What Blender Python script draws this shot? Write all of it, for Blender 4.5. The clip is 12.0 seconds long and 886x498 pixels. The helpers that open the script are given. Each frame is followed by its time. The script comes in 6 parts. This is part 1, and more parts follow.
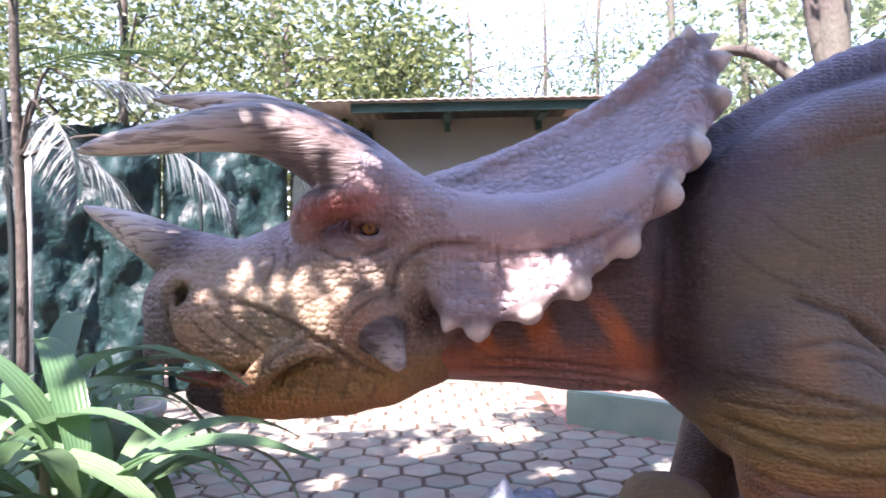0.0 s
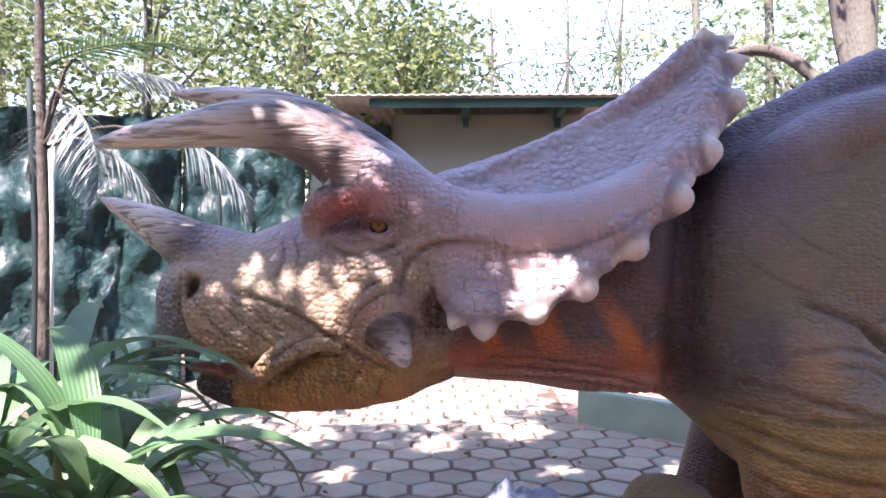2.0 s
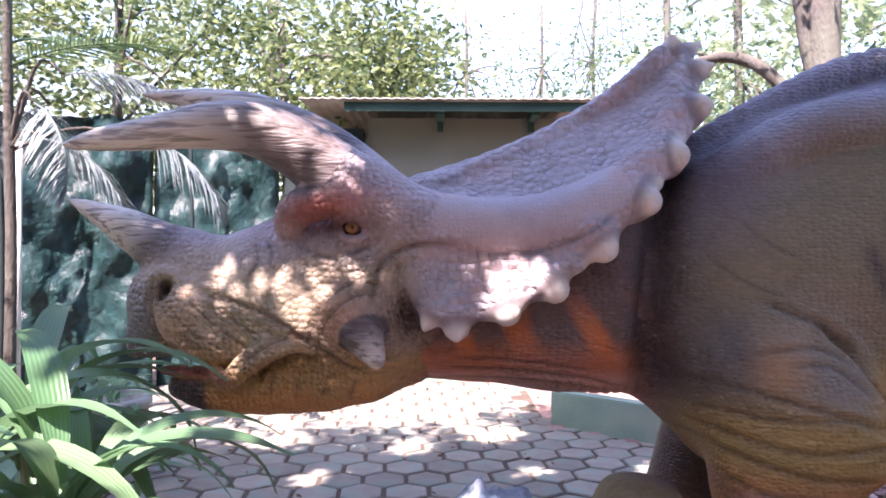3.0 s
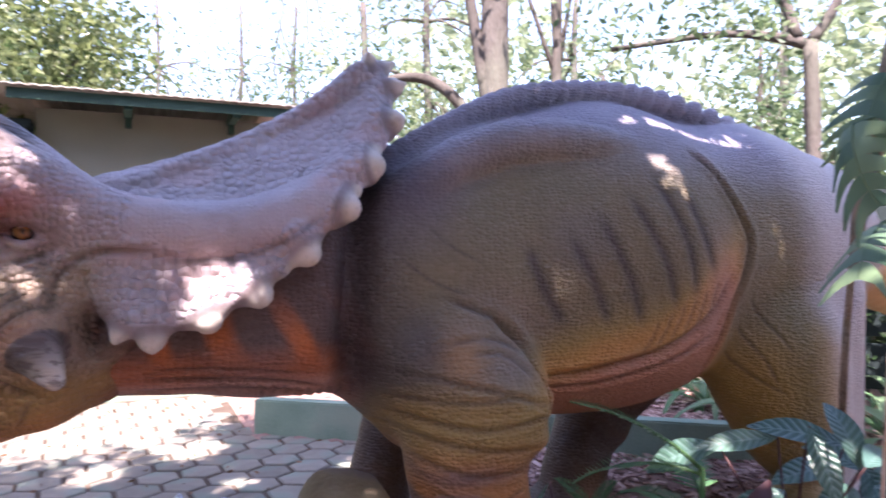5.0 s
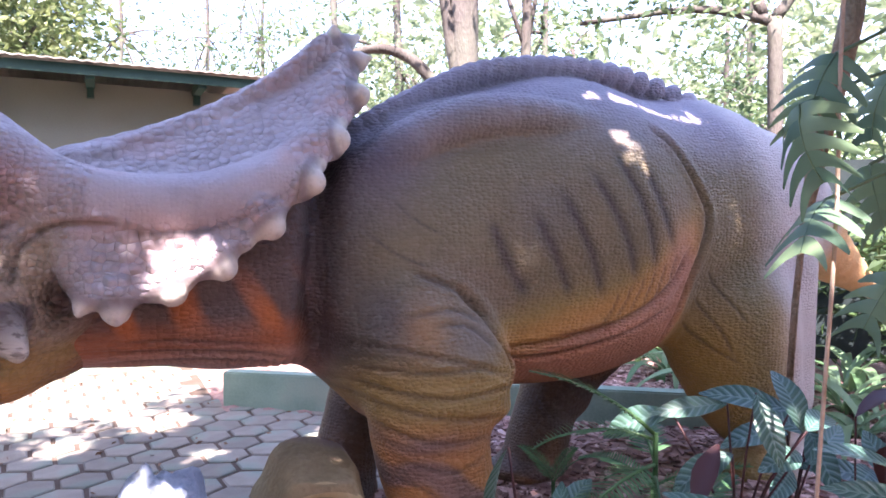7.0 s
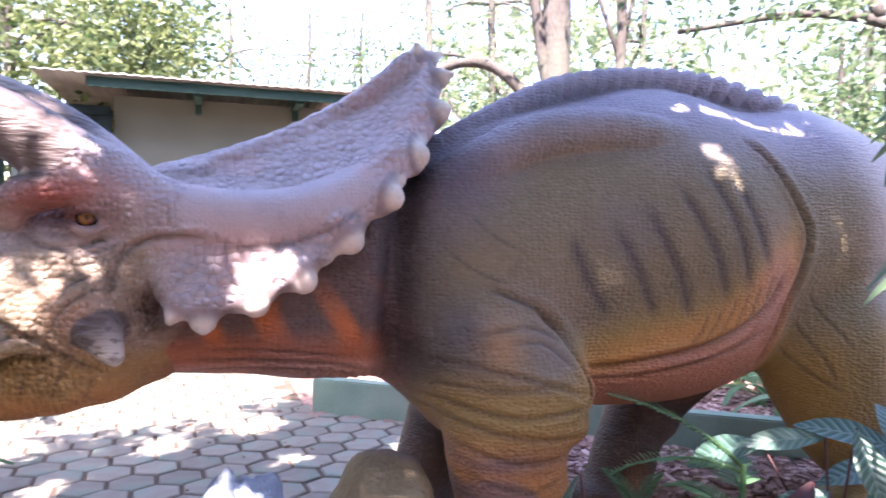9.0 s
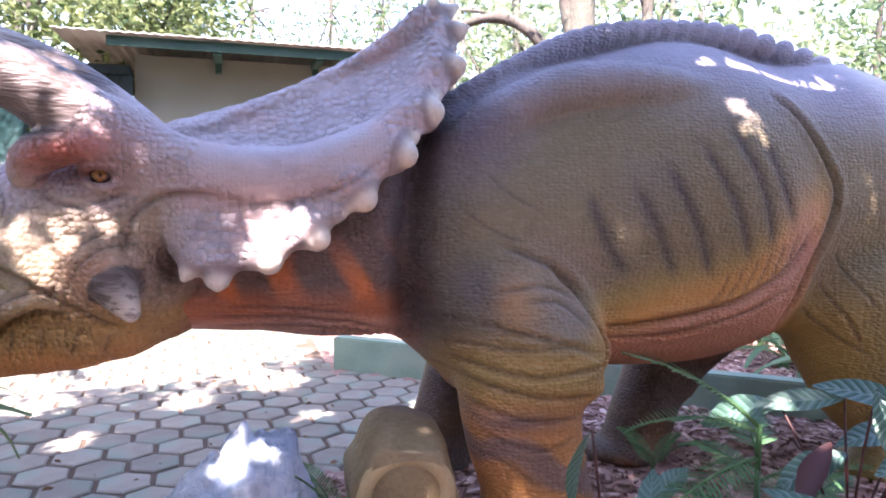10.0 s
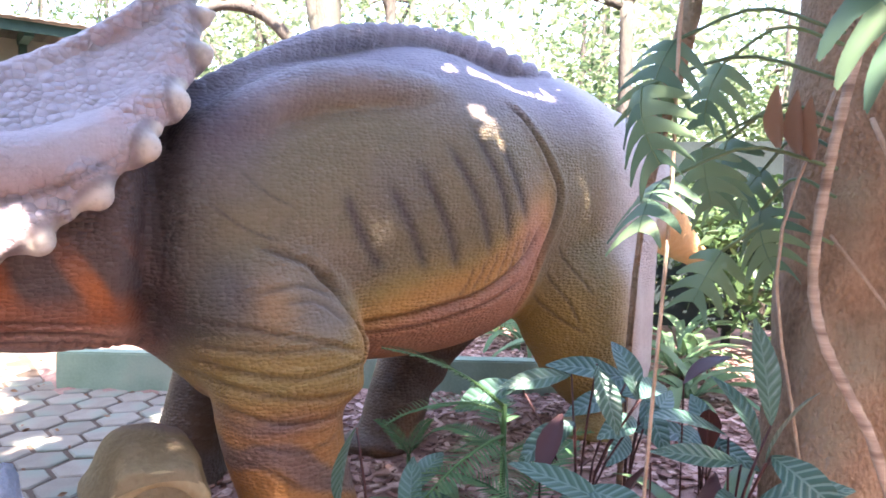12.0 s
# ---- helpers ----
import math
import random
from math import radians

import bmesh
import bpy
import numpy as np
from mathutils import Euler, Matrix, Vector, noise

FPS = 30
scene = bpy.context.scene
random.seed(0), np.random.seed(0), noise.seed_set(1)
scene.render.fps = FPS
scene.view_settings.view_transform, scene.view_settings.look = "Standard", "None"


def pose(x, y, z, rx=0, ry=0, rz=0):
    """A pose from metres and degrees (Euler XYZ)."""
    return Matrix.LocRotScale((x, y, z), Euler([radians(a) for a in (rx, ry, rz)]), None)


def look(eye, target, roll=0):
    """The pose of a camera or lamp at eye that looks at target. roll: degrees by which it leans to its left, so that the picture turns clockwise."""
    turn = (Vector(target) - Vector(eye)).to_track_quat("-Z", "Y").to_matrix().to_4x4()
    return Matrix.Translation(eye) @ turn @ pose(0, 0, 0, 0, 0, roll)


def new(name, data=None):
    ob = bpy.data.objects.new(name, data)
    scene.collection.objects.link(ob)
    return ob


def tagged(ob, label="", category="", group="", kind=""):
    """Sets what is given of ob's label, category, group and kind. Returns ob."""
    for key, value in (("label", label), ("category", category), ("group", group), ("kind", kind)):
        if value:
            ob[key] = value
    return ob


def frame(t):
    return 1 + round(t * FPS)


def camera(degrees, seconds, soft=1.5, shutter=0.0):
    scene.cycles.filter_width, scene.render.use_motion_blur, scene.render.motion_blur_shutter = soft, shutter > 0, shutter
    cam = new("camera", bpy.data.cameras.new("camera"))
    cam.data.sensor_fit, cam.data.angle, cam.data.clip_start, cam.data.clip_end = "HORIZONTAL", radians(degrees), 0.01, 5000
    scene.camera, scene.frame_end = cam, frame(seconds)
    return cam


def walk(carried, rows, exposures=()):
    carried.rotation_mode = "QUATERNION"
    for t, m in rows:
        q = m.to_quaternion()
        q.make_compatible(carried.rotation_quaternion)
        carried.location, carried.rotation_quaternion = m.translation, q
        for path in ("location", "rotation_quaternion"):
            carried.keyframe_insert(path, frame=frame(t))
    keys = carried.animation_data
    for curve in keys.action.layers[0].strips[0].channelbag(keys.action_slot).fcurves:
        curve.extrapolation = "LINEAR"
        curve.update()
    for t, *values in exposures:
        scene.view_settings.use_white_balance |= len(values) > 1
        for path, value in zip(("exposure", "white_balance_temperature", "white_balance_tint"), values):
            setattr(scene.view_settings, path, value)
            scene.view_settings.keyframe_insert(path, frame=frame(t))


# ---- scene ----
# camera and its walk: seconds, x, y, z, yaw, pitch, roll
PATH = [
    (0, -0.014, 0.020, 1.588, 0.42, 0.23, -1.02),
    (0.5, 0.003, 0.018, 1.592, 2.91, 0.25, -0.41),
    (1, 0.025, 0.018, 1.602, 2.37, 0.03, 0.04),
    (1.5, 0.026, 0.008, 1.604, 1.96, -0.24, 0.29),
    (2, 0.028, 0.004, 1.602, 2.01, -0.21, 0.19),
    (2.5, 0.037, -0.007, 1.602, 1.54, -0.04, 0.13),
    (4.5, 0.031, -0.052, 1.564, -15.46, 1.15, -0.11),
    (5, 0.022, -0.069, 1.590, -24.33, 0.57, -0.42),
    (5.5, 0.018, -0.097, 1.601, -29.58, -0.95, -0.13),
    (6, 0.024, -0.110, 1.598, -30.41, -1.41, -0.39),
    (6.5, 0.022, -0.117, 1.589, -27.36, -1.78, -0.44),
    (8.5, 0.097, -0.145, 1.613, -25.71, -1.56, -0.11),
    (9, 0.102, -0.144, 1.614, -18.85, -0.79, 0.43),
    (9.5, 0.122, -0.135, 1.601, -16.64, -1.90, 0.66),
    (10, 0.150, -0.131, 1.599, -16.86, -4.01, 0.44),
    (10.5, 0.148, -0.120, 1.605, -21.47, -7.35, 0.43),
    (11, 0.153, -0.097, 1.608, -29.24, -8.68, 0.73),
    (11.5, 0.127, -0.077, 1.614, -34.93, -5.54, 0.35),
    (12, 0.119, -0.091, 1.608, -37.66, -4.13, 0.75),
]


def aim(x, y, z, yaw, pitch, roll):
    a, b = radians(yaw), radians(pitch)
    return look((x, y, z), (x - 2 * math.sin(a) * math.cos(b), y + 2 * math.cos(a) * math.cos(b), z + 2 * math.sin(b)), roll)


cam = camera(65.3, 12.0, soft=1.7, shutter=0.4)
walk(cam, [(r[0], aim(*r[1:])) for r in PATH], exposures=[(0.0, 2.4, 6500, 34), (2.7, 2.4, 6500, 34), (4.3, 2.3, 6500, 34), (6.0, 2.42, 6500, 34), (6.7, 2.64, 6500, 33), (8.5, 2.85, 6500, 32), (10.5, 2.98, 6600, 29), (12.0, 3.25, 7000, 25)])

# world, sun
SUN_DIR = Vector((-0.30, -0.62, 1.0)).normalized()  # towards the sun
world = bpy.data.worlds.new("sky")
scene.world = world
world.use_nodes = True
wn = world.node_tree
sky = wn.nodes.new("ShaderNodeTexSky")
sky.sky_type = "NISHITA"
sky.sun_disc = False
sky.sun_elevation = math.asin(SUN_DIR.z)
sky.sun_rotation = math.atan2(SUN_DIR.x, SUN_DIR.y)
wn.links.new(sky.outputs[0], wn.nodes["Background"].inputs[0])
wn.nodes["Background"].inputs[1].default_value = 0.15
sun = new("sun", bpy.data.lights.new("sun", "SUN"))
sun.data.energy, sun.data.angle, sun.data.color = 5.0, radians(0.5), (1.0, 0.95, 0.86)
sun.matrix_world = look(SUN_DIR * 30, (0, 0, 0))


# ---- materials ----
def ramp(nt, fac, stops):
    r = nt.nodes.new("ShaderNodeValToRGB")
    els = r.color_ramp.elements
    while len(els) < len(stops):
        els.new(0.5)
    for e, (p, c) in zip(els, stops):
        e.position = p
        e.color = (*c, 1) if not isinstance(c, (int, float)) else (c, c, c, 1)
    nt.links.new(fac, r.inputs[0])
    return r.outputs[0]


def tex(nt, kind, scale, detail=4.0, coord="Object", stretch=None, **kw):
    n = nt.nodes.new("ShaderNodeTex" + kind)
    n.inputs["Scale"].default_value = scale
    if "Detail" in n.inputs:
        n.inputs["Detail"].default_value = detail
    for k, v in kw.items():
        if k == "feature":
            n.feature = v
        else:
            n.inputs[k].default_value = v
    co = nt.nodes.new("ShaderNodeTexCoord").outputs[coord]
    if stretch:
        mp = nt.nodes.new("ShaderNodeMapping")
        mp.inputs["Scale"].default_value = stretch
        nt.links.new(co, mp.inputs[0])
        co = mp.outputs[0]
    nt.links.new(co, n.inputs["Vector"])
    return n


def mix(nt, fac, a, b, mode="MIX"):
    n = nt.nodes.new("ShaderNodeMix")
    n.data_type, n.blend_type = "RGBA", mode
    for sock, v in ((n.inputs[0], fac), (n.inputs[6], a), (n.inputs[7], b)):
        if isinstance(v, (int, float)):
            sock.default_value = v
        elif isinstance(v, tuple):
            sock.default_value = (*v, 1)
        else:
            nt.links.new(v, sock)
    return n.outputs[2]


def mathn(nt, op, a, b=0.0):
    n = nt.nodes.new("ShaderNodeMath")
    n.operation = op
    for sock, v in zip(n.inputs, (a, b)):
        if isinstance(v, (int, float)):
            sock.default_value = v
        else:
            nt.links.new(v, sock)
    return n.outputs[0]


def bump(nt, height, strength, dist, normal=None):
    b = nt.nodes.new("ShaderNodeBump")
    b.inputs["Strength"].default_value, b.inputs["Distance"].default_value = strength, dist
    nt.links.new(height, b.inputs["Height"])
    if normal:
        nt.links.new(normal, b.inputs["Normal"])
    return b.outputs[0]


def material(name, rough=0.7, spec=0.4, metal=0.0):
    m = bpy.data.materials.new(name)
    m.use_nodes = True
    p = m.node_tree.nodes["Principled BSDF"]
    p.inputs["Roughness"].default_value = rough
    p.inputs["Metallic"].default_value = metal
    p.inputs["Specular IOR Level"].default_value = spec
    return m, m.node_tree, p


def grainy(name, a, b, scale=6.0, fine=60.0, rough=0.8, spec=0.3, relief=0.4, dist=0.01, dirt=None, coord="Object", stretch=None, rnd=0.0):
    """Two colours mixed at a large and a fine scale, with relief; dirt: a third colour in patches; rnd: change from object to object."""
    m, nt, p = material(name, rough, spec)
    n1, n2 = tex(nt, "Noise", scale, 5, coord, stretch), tex(nt, "Noise", fine, 4, coord, stretch)
    f = mathn(nt, "ADD", mathn(nt, "MULTIPLY", n1.outputs[0], 0.65), mathn(nt, "MULTIPLY", n2.outputs[0], 0.35))
    c = ramp(nt, f, [(0.32, a), (0.68, b)])
    if dirt:
        n3 = tex(nt, "Noise", scale * 0.45, 6, coord, stretch)
        c = mix(nt, ramp(nt, n3.outputs[0], [(0.5, 0.0), (0.66, 0.85)]), c, dirt)
    if rnd:
        oi = nt.nodes.new("ShaderNodeObjectInfo")
        hs = nt.nodes.new("ShaderNodeHueSaturation")
        nt.links.new(mathn(nt, "ADD", mathn(nt, "MULTIPLY", oi.outputs["Random"], rnd), 1 - rnd / 2), hs.inputs["Value"])
        nt.links.new(c, hs.inputs["Color"])
        c = hs.outputs[0]
    nt.links.new(c, p.inputs["Base Color"])
    h = mathn(nt, "ADD", n1.outputs[0], n2.outputs[0])
    nt.links.new(bump(nt, h, relief, dist), p.inputs["Normal"])
    return m


def leafy(name, a, b, rough=0.45, trans=0.35, spec=0.4, stripe=None, veins=0.0):
    """Leaf: colour changes leaf by leaf, light shines through; stripe: a second colour in a feathered pattern along the blade (uses UV)."""
    m, nt, p = material(name, rough, spec)
    g = nt.nodes.new("ShaderNodeNewGeometry")
    oi = nt.nodes.new("ShaderNodeObjectInfo")
    r = mathn(nt, "FRACT", mathn(nt, "ADD", g.outputs["Random Per Island"], oi.outputs["Random"]))
    c = ramp(nt, r, [(0.0, a), (1.0, b)])
    if stripe or veins:
        uv = nt.nodes.new("ShaderNodeSeparateXYZ")
        co = nt.nodes.new("ShaderNodeTexCoord")
        nt.links.new(co.outputs["UV"], uv.inputs[0])
        side = mathn(nt, "ABSOLUTE", mathn(nt, "SUBTRACT", uv.outputs[0], 0.5))
        if stripe:
            w = mathn(nt, "SINE", mathn(nt, "MULTIPLY", mathn(nt, "SUBTRACT", uv.outputs[1], mathn(nt, "MULTIPLY", side, 0.28)), 62.0))
            c = mix(nt, ramp(nt, w, [(0.35, 0.0), (0.75, 1.0)]), c, stripe)
            mid = ramp(nt, side, [(0.015, 1.0), (0.05, 0.0)])
            c = mix(nt, mid, c, stripe)
            nt.links.new(bump(nt, w, 0.35, 0.004), p.inputs["Normal"])
        if veins:
            w = mathn(nt, "SINE", mathn(nt, "MULTIPLY", uv.outputs[0], veins))
            nt.links.new(bump(nt, w, 0.22, 0.003), p.inputs["Normal"])
            c = mix(nt, mathn(nt, "MULTIPLY", ramp(nt, w, [(0.4, 0.0), (1.0, 1.0)]), 0.10), c, b)
    nt.links.new(c, p.inputs["Base Color"])
    t = nt.nodes.new("ShaderNodeBsdfTranslucent")
    nt.links.new(c, t.inputs[0])
    ms = nt.nodes.new("ShaderNodeMixShader")
    ms.inputs[0].default_value = trans
    nt.links.new(p.outputs[0], ms.inputs[1])
    nt.links.new(t.outputs[0], ms.inputs[2])
    nt.links.new(ms.outputs[0], nt.nodes["Material Output"].inputs[0])
    return m


M = {}
M["earth"] = grainy("earth", (0.10, 0.075, 0.055), (0.20, 0.15, 0.11), 2.0, 40, 0.95, 0.1, 0.6, 0.03, (0.06, 0.07, 0.03))
M["joint"] = grainy("joint", (0.07, 0.052, 0.04), (0.13, 0.098, 0.078), 3.0, 70, 0.95, 0.1, 0.5, 0.01)
M["paver"] = grainy("paver", (0.20, 0.175, 0.145), (0.30, 0.27, 0.225), 5.0, 90, 0.85, 0.25, 0.6, 0.005, (0.19, 0.23, 0.185), rnd=0.35)
M["mulch"] = grainy("mulch", (0.20, 0.115, 0.095), (0.42, 0.27, 0.23), 9.0, 60, 0.9, 0.15, 0.7, 0.02, rnd=0.0)
M["green_paint"] = grainy("green_paint", (0.17, 0.26, 0.20), (0.27, 0.37, 0.29), 3.0, 50, 0.7, 0.3, 0.3, 0.004, (0.35, 0.37, 0.30))
M["house_wall"] = grainy("house_wall", (0.19, 0.19, 0.15), (0.235, 0.235, 0.19), 1.2, 60, 0.85, 0.2, 0.2, 0.004, (0.17, 0.18, 0.14))
M["roof_green"] = grainy("roof_green", (0.018, 0.05, 0.04), (0.04, 0.085, 0.068), 3.0, 40, 0.6, 0.3, 0.2, 0.004)
M["roof_tile"] = grainy("roof_tile", (0.28, 0.26, 0.23), (0.42, 0.40, 0.36), 3.0, 40, 0.85, 0.2, 0.4, 0.01)
M["bark"] = grainy("bark", (0.055, 0.048, 0.042), (0.14, 0.125, 0.11), 4.0, 45, 0.9, 0.15, 0.8, 0.02, (0.15, 0.155, 0.12), stretch=(1, 1, 0.35))
M["bark_warm"] = grainy("bark_warm", (0.15, 0.10, 0.065), (0.42, 0.30, 0.21), 7.0, 60, 0.9, 0.15, 1.0, 0.03, (0.30, 0.27, 0.20), stretch=(1, 1, 0.6))
M["rock_white"] = grainy("rock_white", (0.22, 0.31, 0.46), (0.62, 0.68, 0.76), 4.0, 30, 0.8, 0.3, 0.8, 0.03, (0.17, 0.25, 0.42))
M["concrete"] = grainy("concrete", (0.38, 0.38, 0.35), (0.55, 0.55, 0.51), 5.0, 60, 0.85, 0.2, 0.4, 0.006, (0.28, 0.30, 0.25))
M["leaf_far"] = leafy("leaf_far", (0.10, 0.15, 0.04), (0.30, 0.32, 0.12), 0.55, 0.45)
M["leaf_dark"] = leafy("leaf_dark", (0.025, 0.06, 0.025), (0.08, 0.14, 0.05), 0.45, 0.25)
M["leaf_strap"] = leafy("leaf_strap", (0.10, 0.215, 0.10), (0.22, 0.35, 0.19), 0.34, 0.35, 0.5, veins=44.0)
M["leaf_fern"] = leafy("leaf_fern", (0.06, 0.16, 0.07), (0.12, 0.25, 0.10), 0.4, 0.3)
M["leaf_calathea"] = leafy("leaf_calathea", (0.045, 0.12, 0.095), (0.08, 0.17, 0.12), 0.32, 0.2, 0.5, stripe=(0.14, 0.245, 0.21))
M["leaf_under"] = leafy("leaf_under", (0.05, 0.018, 0.02), (0.08, 0.03, 0.03), 0.5, 0.1)
M["palm_dry"] = leafy("palm_dry", (0.10, 0.13, 0.13), (0.26, 0.30, 0.30), 0.5, 0.3)
M["monstera"] = leafy("monstera", (0.09, 0.18, 0.12), (0.19, 0.29, 0.15), 0.42, 0.32, 0.4)
M["aerial"] = grainy("aerial", (0.30, 0.22, 0.16), (0.50, 0.40, 0.31), 9.0, 70, 0.8, 0.2, 0.5, 0.006)


# ---- mesh helpers ----
def mesh_of(bm, mat, smooth=False, name="m"):
    me = bpy.data.meshes.new(name)
    bm.to_mesh(me)
    bm.free()
    for mm in mat if isinstance(mat, (list, tuple)) else [mat]:
        me.materials.append(mm)
    if smooth:
        me.polygons.foreach_set("use_smooth", [True] * len(me.polygons))
    return me


def part(name, bm, mat, parent=None, label="", smooth=False):
    ob = new(name, mesh_of(bm, mat, smooth, name))
    if parent:
        ob.parent = parent
    if label:
        ob["label"] = label
    return ob


def box(bm, lo, hi, bev=0.0, m=None):
    lo, hi = Vector(lo), Vector(hi)
    r = bmesh.ops.create_cube(bm, size=1.0, matrix=Matrix.Translation((lo + hi) / 2) @ Matrix.Diagonal((*(hi - lo), 1)))
    if bev:
        es = list({e for v in r["verts"] for e in v.link_edges})
        r2 = bmesh.ops.bevel(bm, geom=es, offset=bev, segments=2, affect="EDGES")
        vs = r2["verts"]
    else:
        vs = r["verts"]
    if m:
        bmesh.ops.transform(bm, matrix=m, verts=list({v for f in bm.faces for v in f.verts}))
    return bm


def tube(bm, pts, radii, seg=8, cap=True, wob=0.0):
    """A round limb through the points."""
    pts = [Vector(p) for p in pts]
    rings = []
    side = Vector((0.3, 0.9, 0.2))
    for i, p in enumerate(pts):
        d = (pts[min(i + 1, len(pts) - 1)] - pts[max(i - 1, 0)]).normalized()
        u = d.cross(side)
        if u.length < 1e-3:
            u = d.cross(Vector((1, 0, 0)))
        u.normalize()
        side = u.cross(d)
        v = d.cross(u)
        r = radii[i] if isinstance(radii, (list, tuple)) else radii
        ring = []
        for k in range(seg):
            a = 2 * math.pi * k / seg
            q = r * (1 + wob * noise.noise(p * 2.3 + Vector((math.cos(a), math.sin(a), 0)) * 1.4))
            ring.append(bm.verts.new(p + u * (q * math.cos(a)) + v * (q * math.sin(a))))
        rings.append(ring)
    for a, b in zip(rings, rings[1:]):
        for k in range(seg):
            bm.faces.new((a[k], a[(k + 1) % seg], b[(k + 1) % seg], b[k]))
    if cap:
        bm.faces.new(list(reversed(rings[0])))
        bm.faces.new(rings[-1])
    return bm


def curve_pts(ctrl, n):
    """Points on a smooth curve through the control points."""
    c = [Vector(p) for p in ctrl]
    c = [2 * c[0] - c[1], *c, 2 * c[-1] - c[-2]]
    out = []
    for k in range(n):
        s = k / (n - 1) * (len(c) - 3)
        i = min(int(s), len(c) - 4)
        t = s - i
        p0, p1, p2, p3 = c[i:i + 4]
        out.append(0.5 * (2 * p1 + (p2 - p0) * t + (2 * p0 - 5 * p1 + 4 * p2 - p3) * t * t + (3 * p1 - p0 - 3 * p2 + p3) * t ** 3))
    return out


# ---- the dinosaur statue: solid forms blended on a grid, then skinned ----
class Solid:
    """A field of signed distances on a grid of step h; forms are blended into it."""

    def __init__(self, lo, hi, h):
        self.lo, self.h = np.array(lo, float), h
        self.n = np.ceil((np.array(hi) - lo) / h).astype(int) + 1
        self.f = np.full(self.n, 0.5, np.float32)

    def block(self, lo, hi):
        a = np.clip(np.floor((np.array(lo) - self.lo) / self.h).astype(int), 0, self.n)
        b = np.clip(np.ceil((np.array(hi) - self.lo) / self.h).astype(int) + 1, 0, self.n)
        if (b <= a).any():
            return None, None
        sl = tuple(slice(i, j) for i, j in zip(a, b))
        g = [(self.lo[k] + self.h * np.arange(a[k], b[k])).astype(np.float32) for k in range(3)]
        return sl, (g[0][:, None, None], g[1][None, :, None], g[2][None, None, :])

    def blend(self, lo, hi, fn, k, carve=False):
        pad = k + 3 * self.h
        sl, g = self.block(np.array(lo) - pad, np.array(hi) + pad)
        if sl is None:
            return
        d = fn(*g).astype(np.float32)
        f = self.f[sl]
        if carve:
            d = -d
            hh = np.clip(0.5 - 0.5 * (f - d) / k, 0, 1)
            self.f[sl] = f * (1 - hh) + d * hh + k * hh * (1 - hh)
        else:
            hh = np.clip(0.5 + 0.5 * (f - d) / k, 0, 1)
            self.f[sl] = f * (1 - hh) + d * hh - k * hh * (1 - hh)

    def cone(self, a, b, ra, rb, k=0.05, carve=False, flat=1.0):
        """A rounded limb from a to b; flat < 1 squeezes it across y."""
        a, b = np.array(a, float), np.array(b, float)
        r = max(ra, rb)
        ab = b - a
        q = ab @ ab + 1e-9

        def fn(x, y, z):
            t = np.clip(((x - a[0]) * ab[0] + (y - a[1]) * ab[1] + (z - a[2]) * ab[2]) / q, 0, 1)
            return np.sqrt((x - a[0] - ab[0] * t) ** 2 + ((y - a[1] - ab[1] * t) / flat) ** 2 + (z - a[2] - ab[2] * t) ** 2) - (ra + (rb - ra) * t)

        self.blend(np.minimum(a, b) - r, np.maximum(a, b) + r, fn, k, carve)

    def limb(self, ctrl, radii, k=0.05, n=None, carve=False, flat=1.0):
        n = n or 3 * len(ctrl)
        pts = curve_pts(ctrl, n)
        rr = np.interp(np.linspace(0, 1, n), np.linspace(0, 1, len(radii)), radii)
        for i in range(n - 1):
            self.cone(pts[i], pts[i + 1], rr[i], rr[i + 1], k if i == 0 else min(k, 0.02), carve, flat)

    def egg(self, c, r, k=0.08, turn=(0, 0, 0), carve=False):
        """An ellipsoid with half axes r, turned by degrees."""
        R = np.array(Euler([radians(v) for v in turn]).to_matrix())
        c, r = np.array(c, float), np.array(r, float)
        big = np.sqrt(((R * r) ** 2).sum(1))

        def fn(x, y, z):
            p = [x - c[0], y - c[1], z - c[2]]
            l = [R[0, j] * p[0] + R[1, j] * p[1] + R[2, j] * p[2] for j in range(3)]
            k0 = np.sqrt(sum((l[j] / r[j]) ** 2 for j in range(3)))
            k1 = np.sqrt(sum((l[j] / r[j] ** 2) ** 2 for j in range(3))) + 1e-6
            return k0 * (k0 - 1) / k1

        self.blend(c - big, c + big, fn, k, carve)

    def sheet(self, a, b, c, r, k=0.03):
        """A rounded triangular plate, 2 r thick."""
        a, b, c = (np.array(v, float) for v in (a, b, c))
        nrm = np.cross(b - a, c - a)

        def fn(x, y, z):
            P = np.stack(np.broadcast_arrays(x, y, z), -1)
            best = None
            inside = True
            for u, v in ((a, b), (b, c), (c, a)):
                e = v - u
                w = P - u
                t = np.clip((w @ e) / (e @ e), 0, 1)
                d2 = ((w - t[..., None] * e) ** 2).sum(-1)
                best = d2 if best is None else np.minimum(best, d2)
                inside = inside & (w @ np.cross(nrm, e) > 0)
            flat2 = ((P - a) @ nrm) ** 2 / (nrm @ nrm)
            return np.sqrt(np.where(inside, flat2, best)) - r

        lo, hi = np.min([a, b, c], 0) - r, np.max([a, b, c], 0) + r
        self.blend(lo, hi, fn, k)

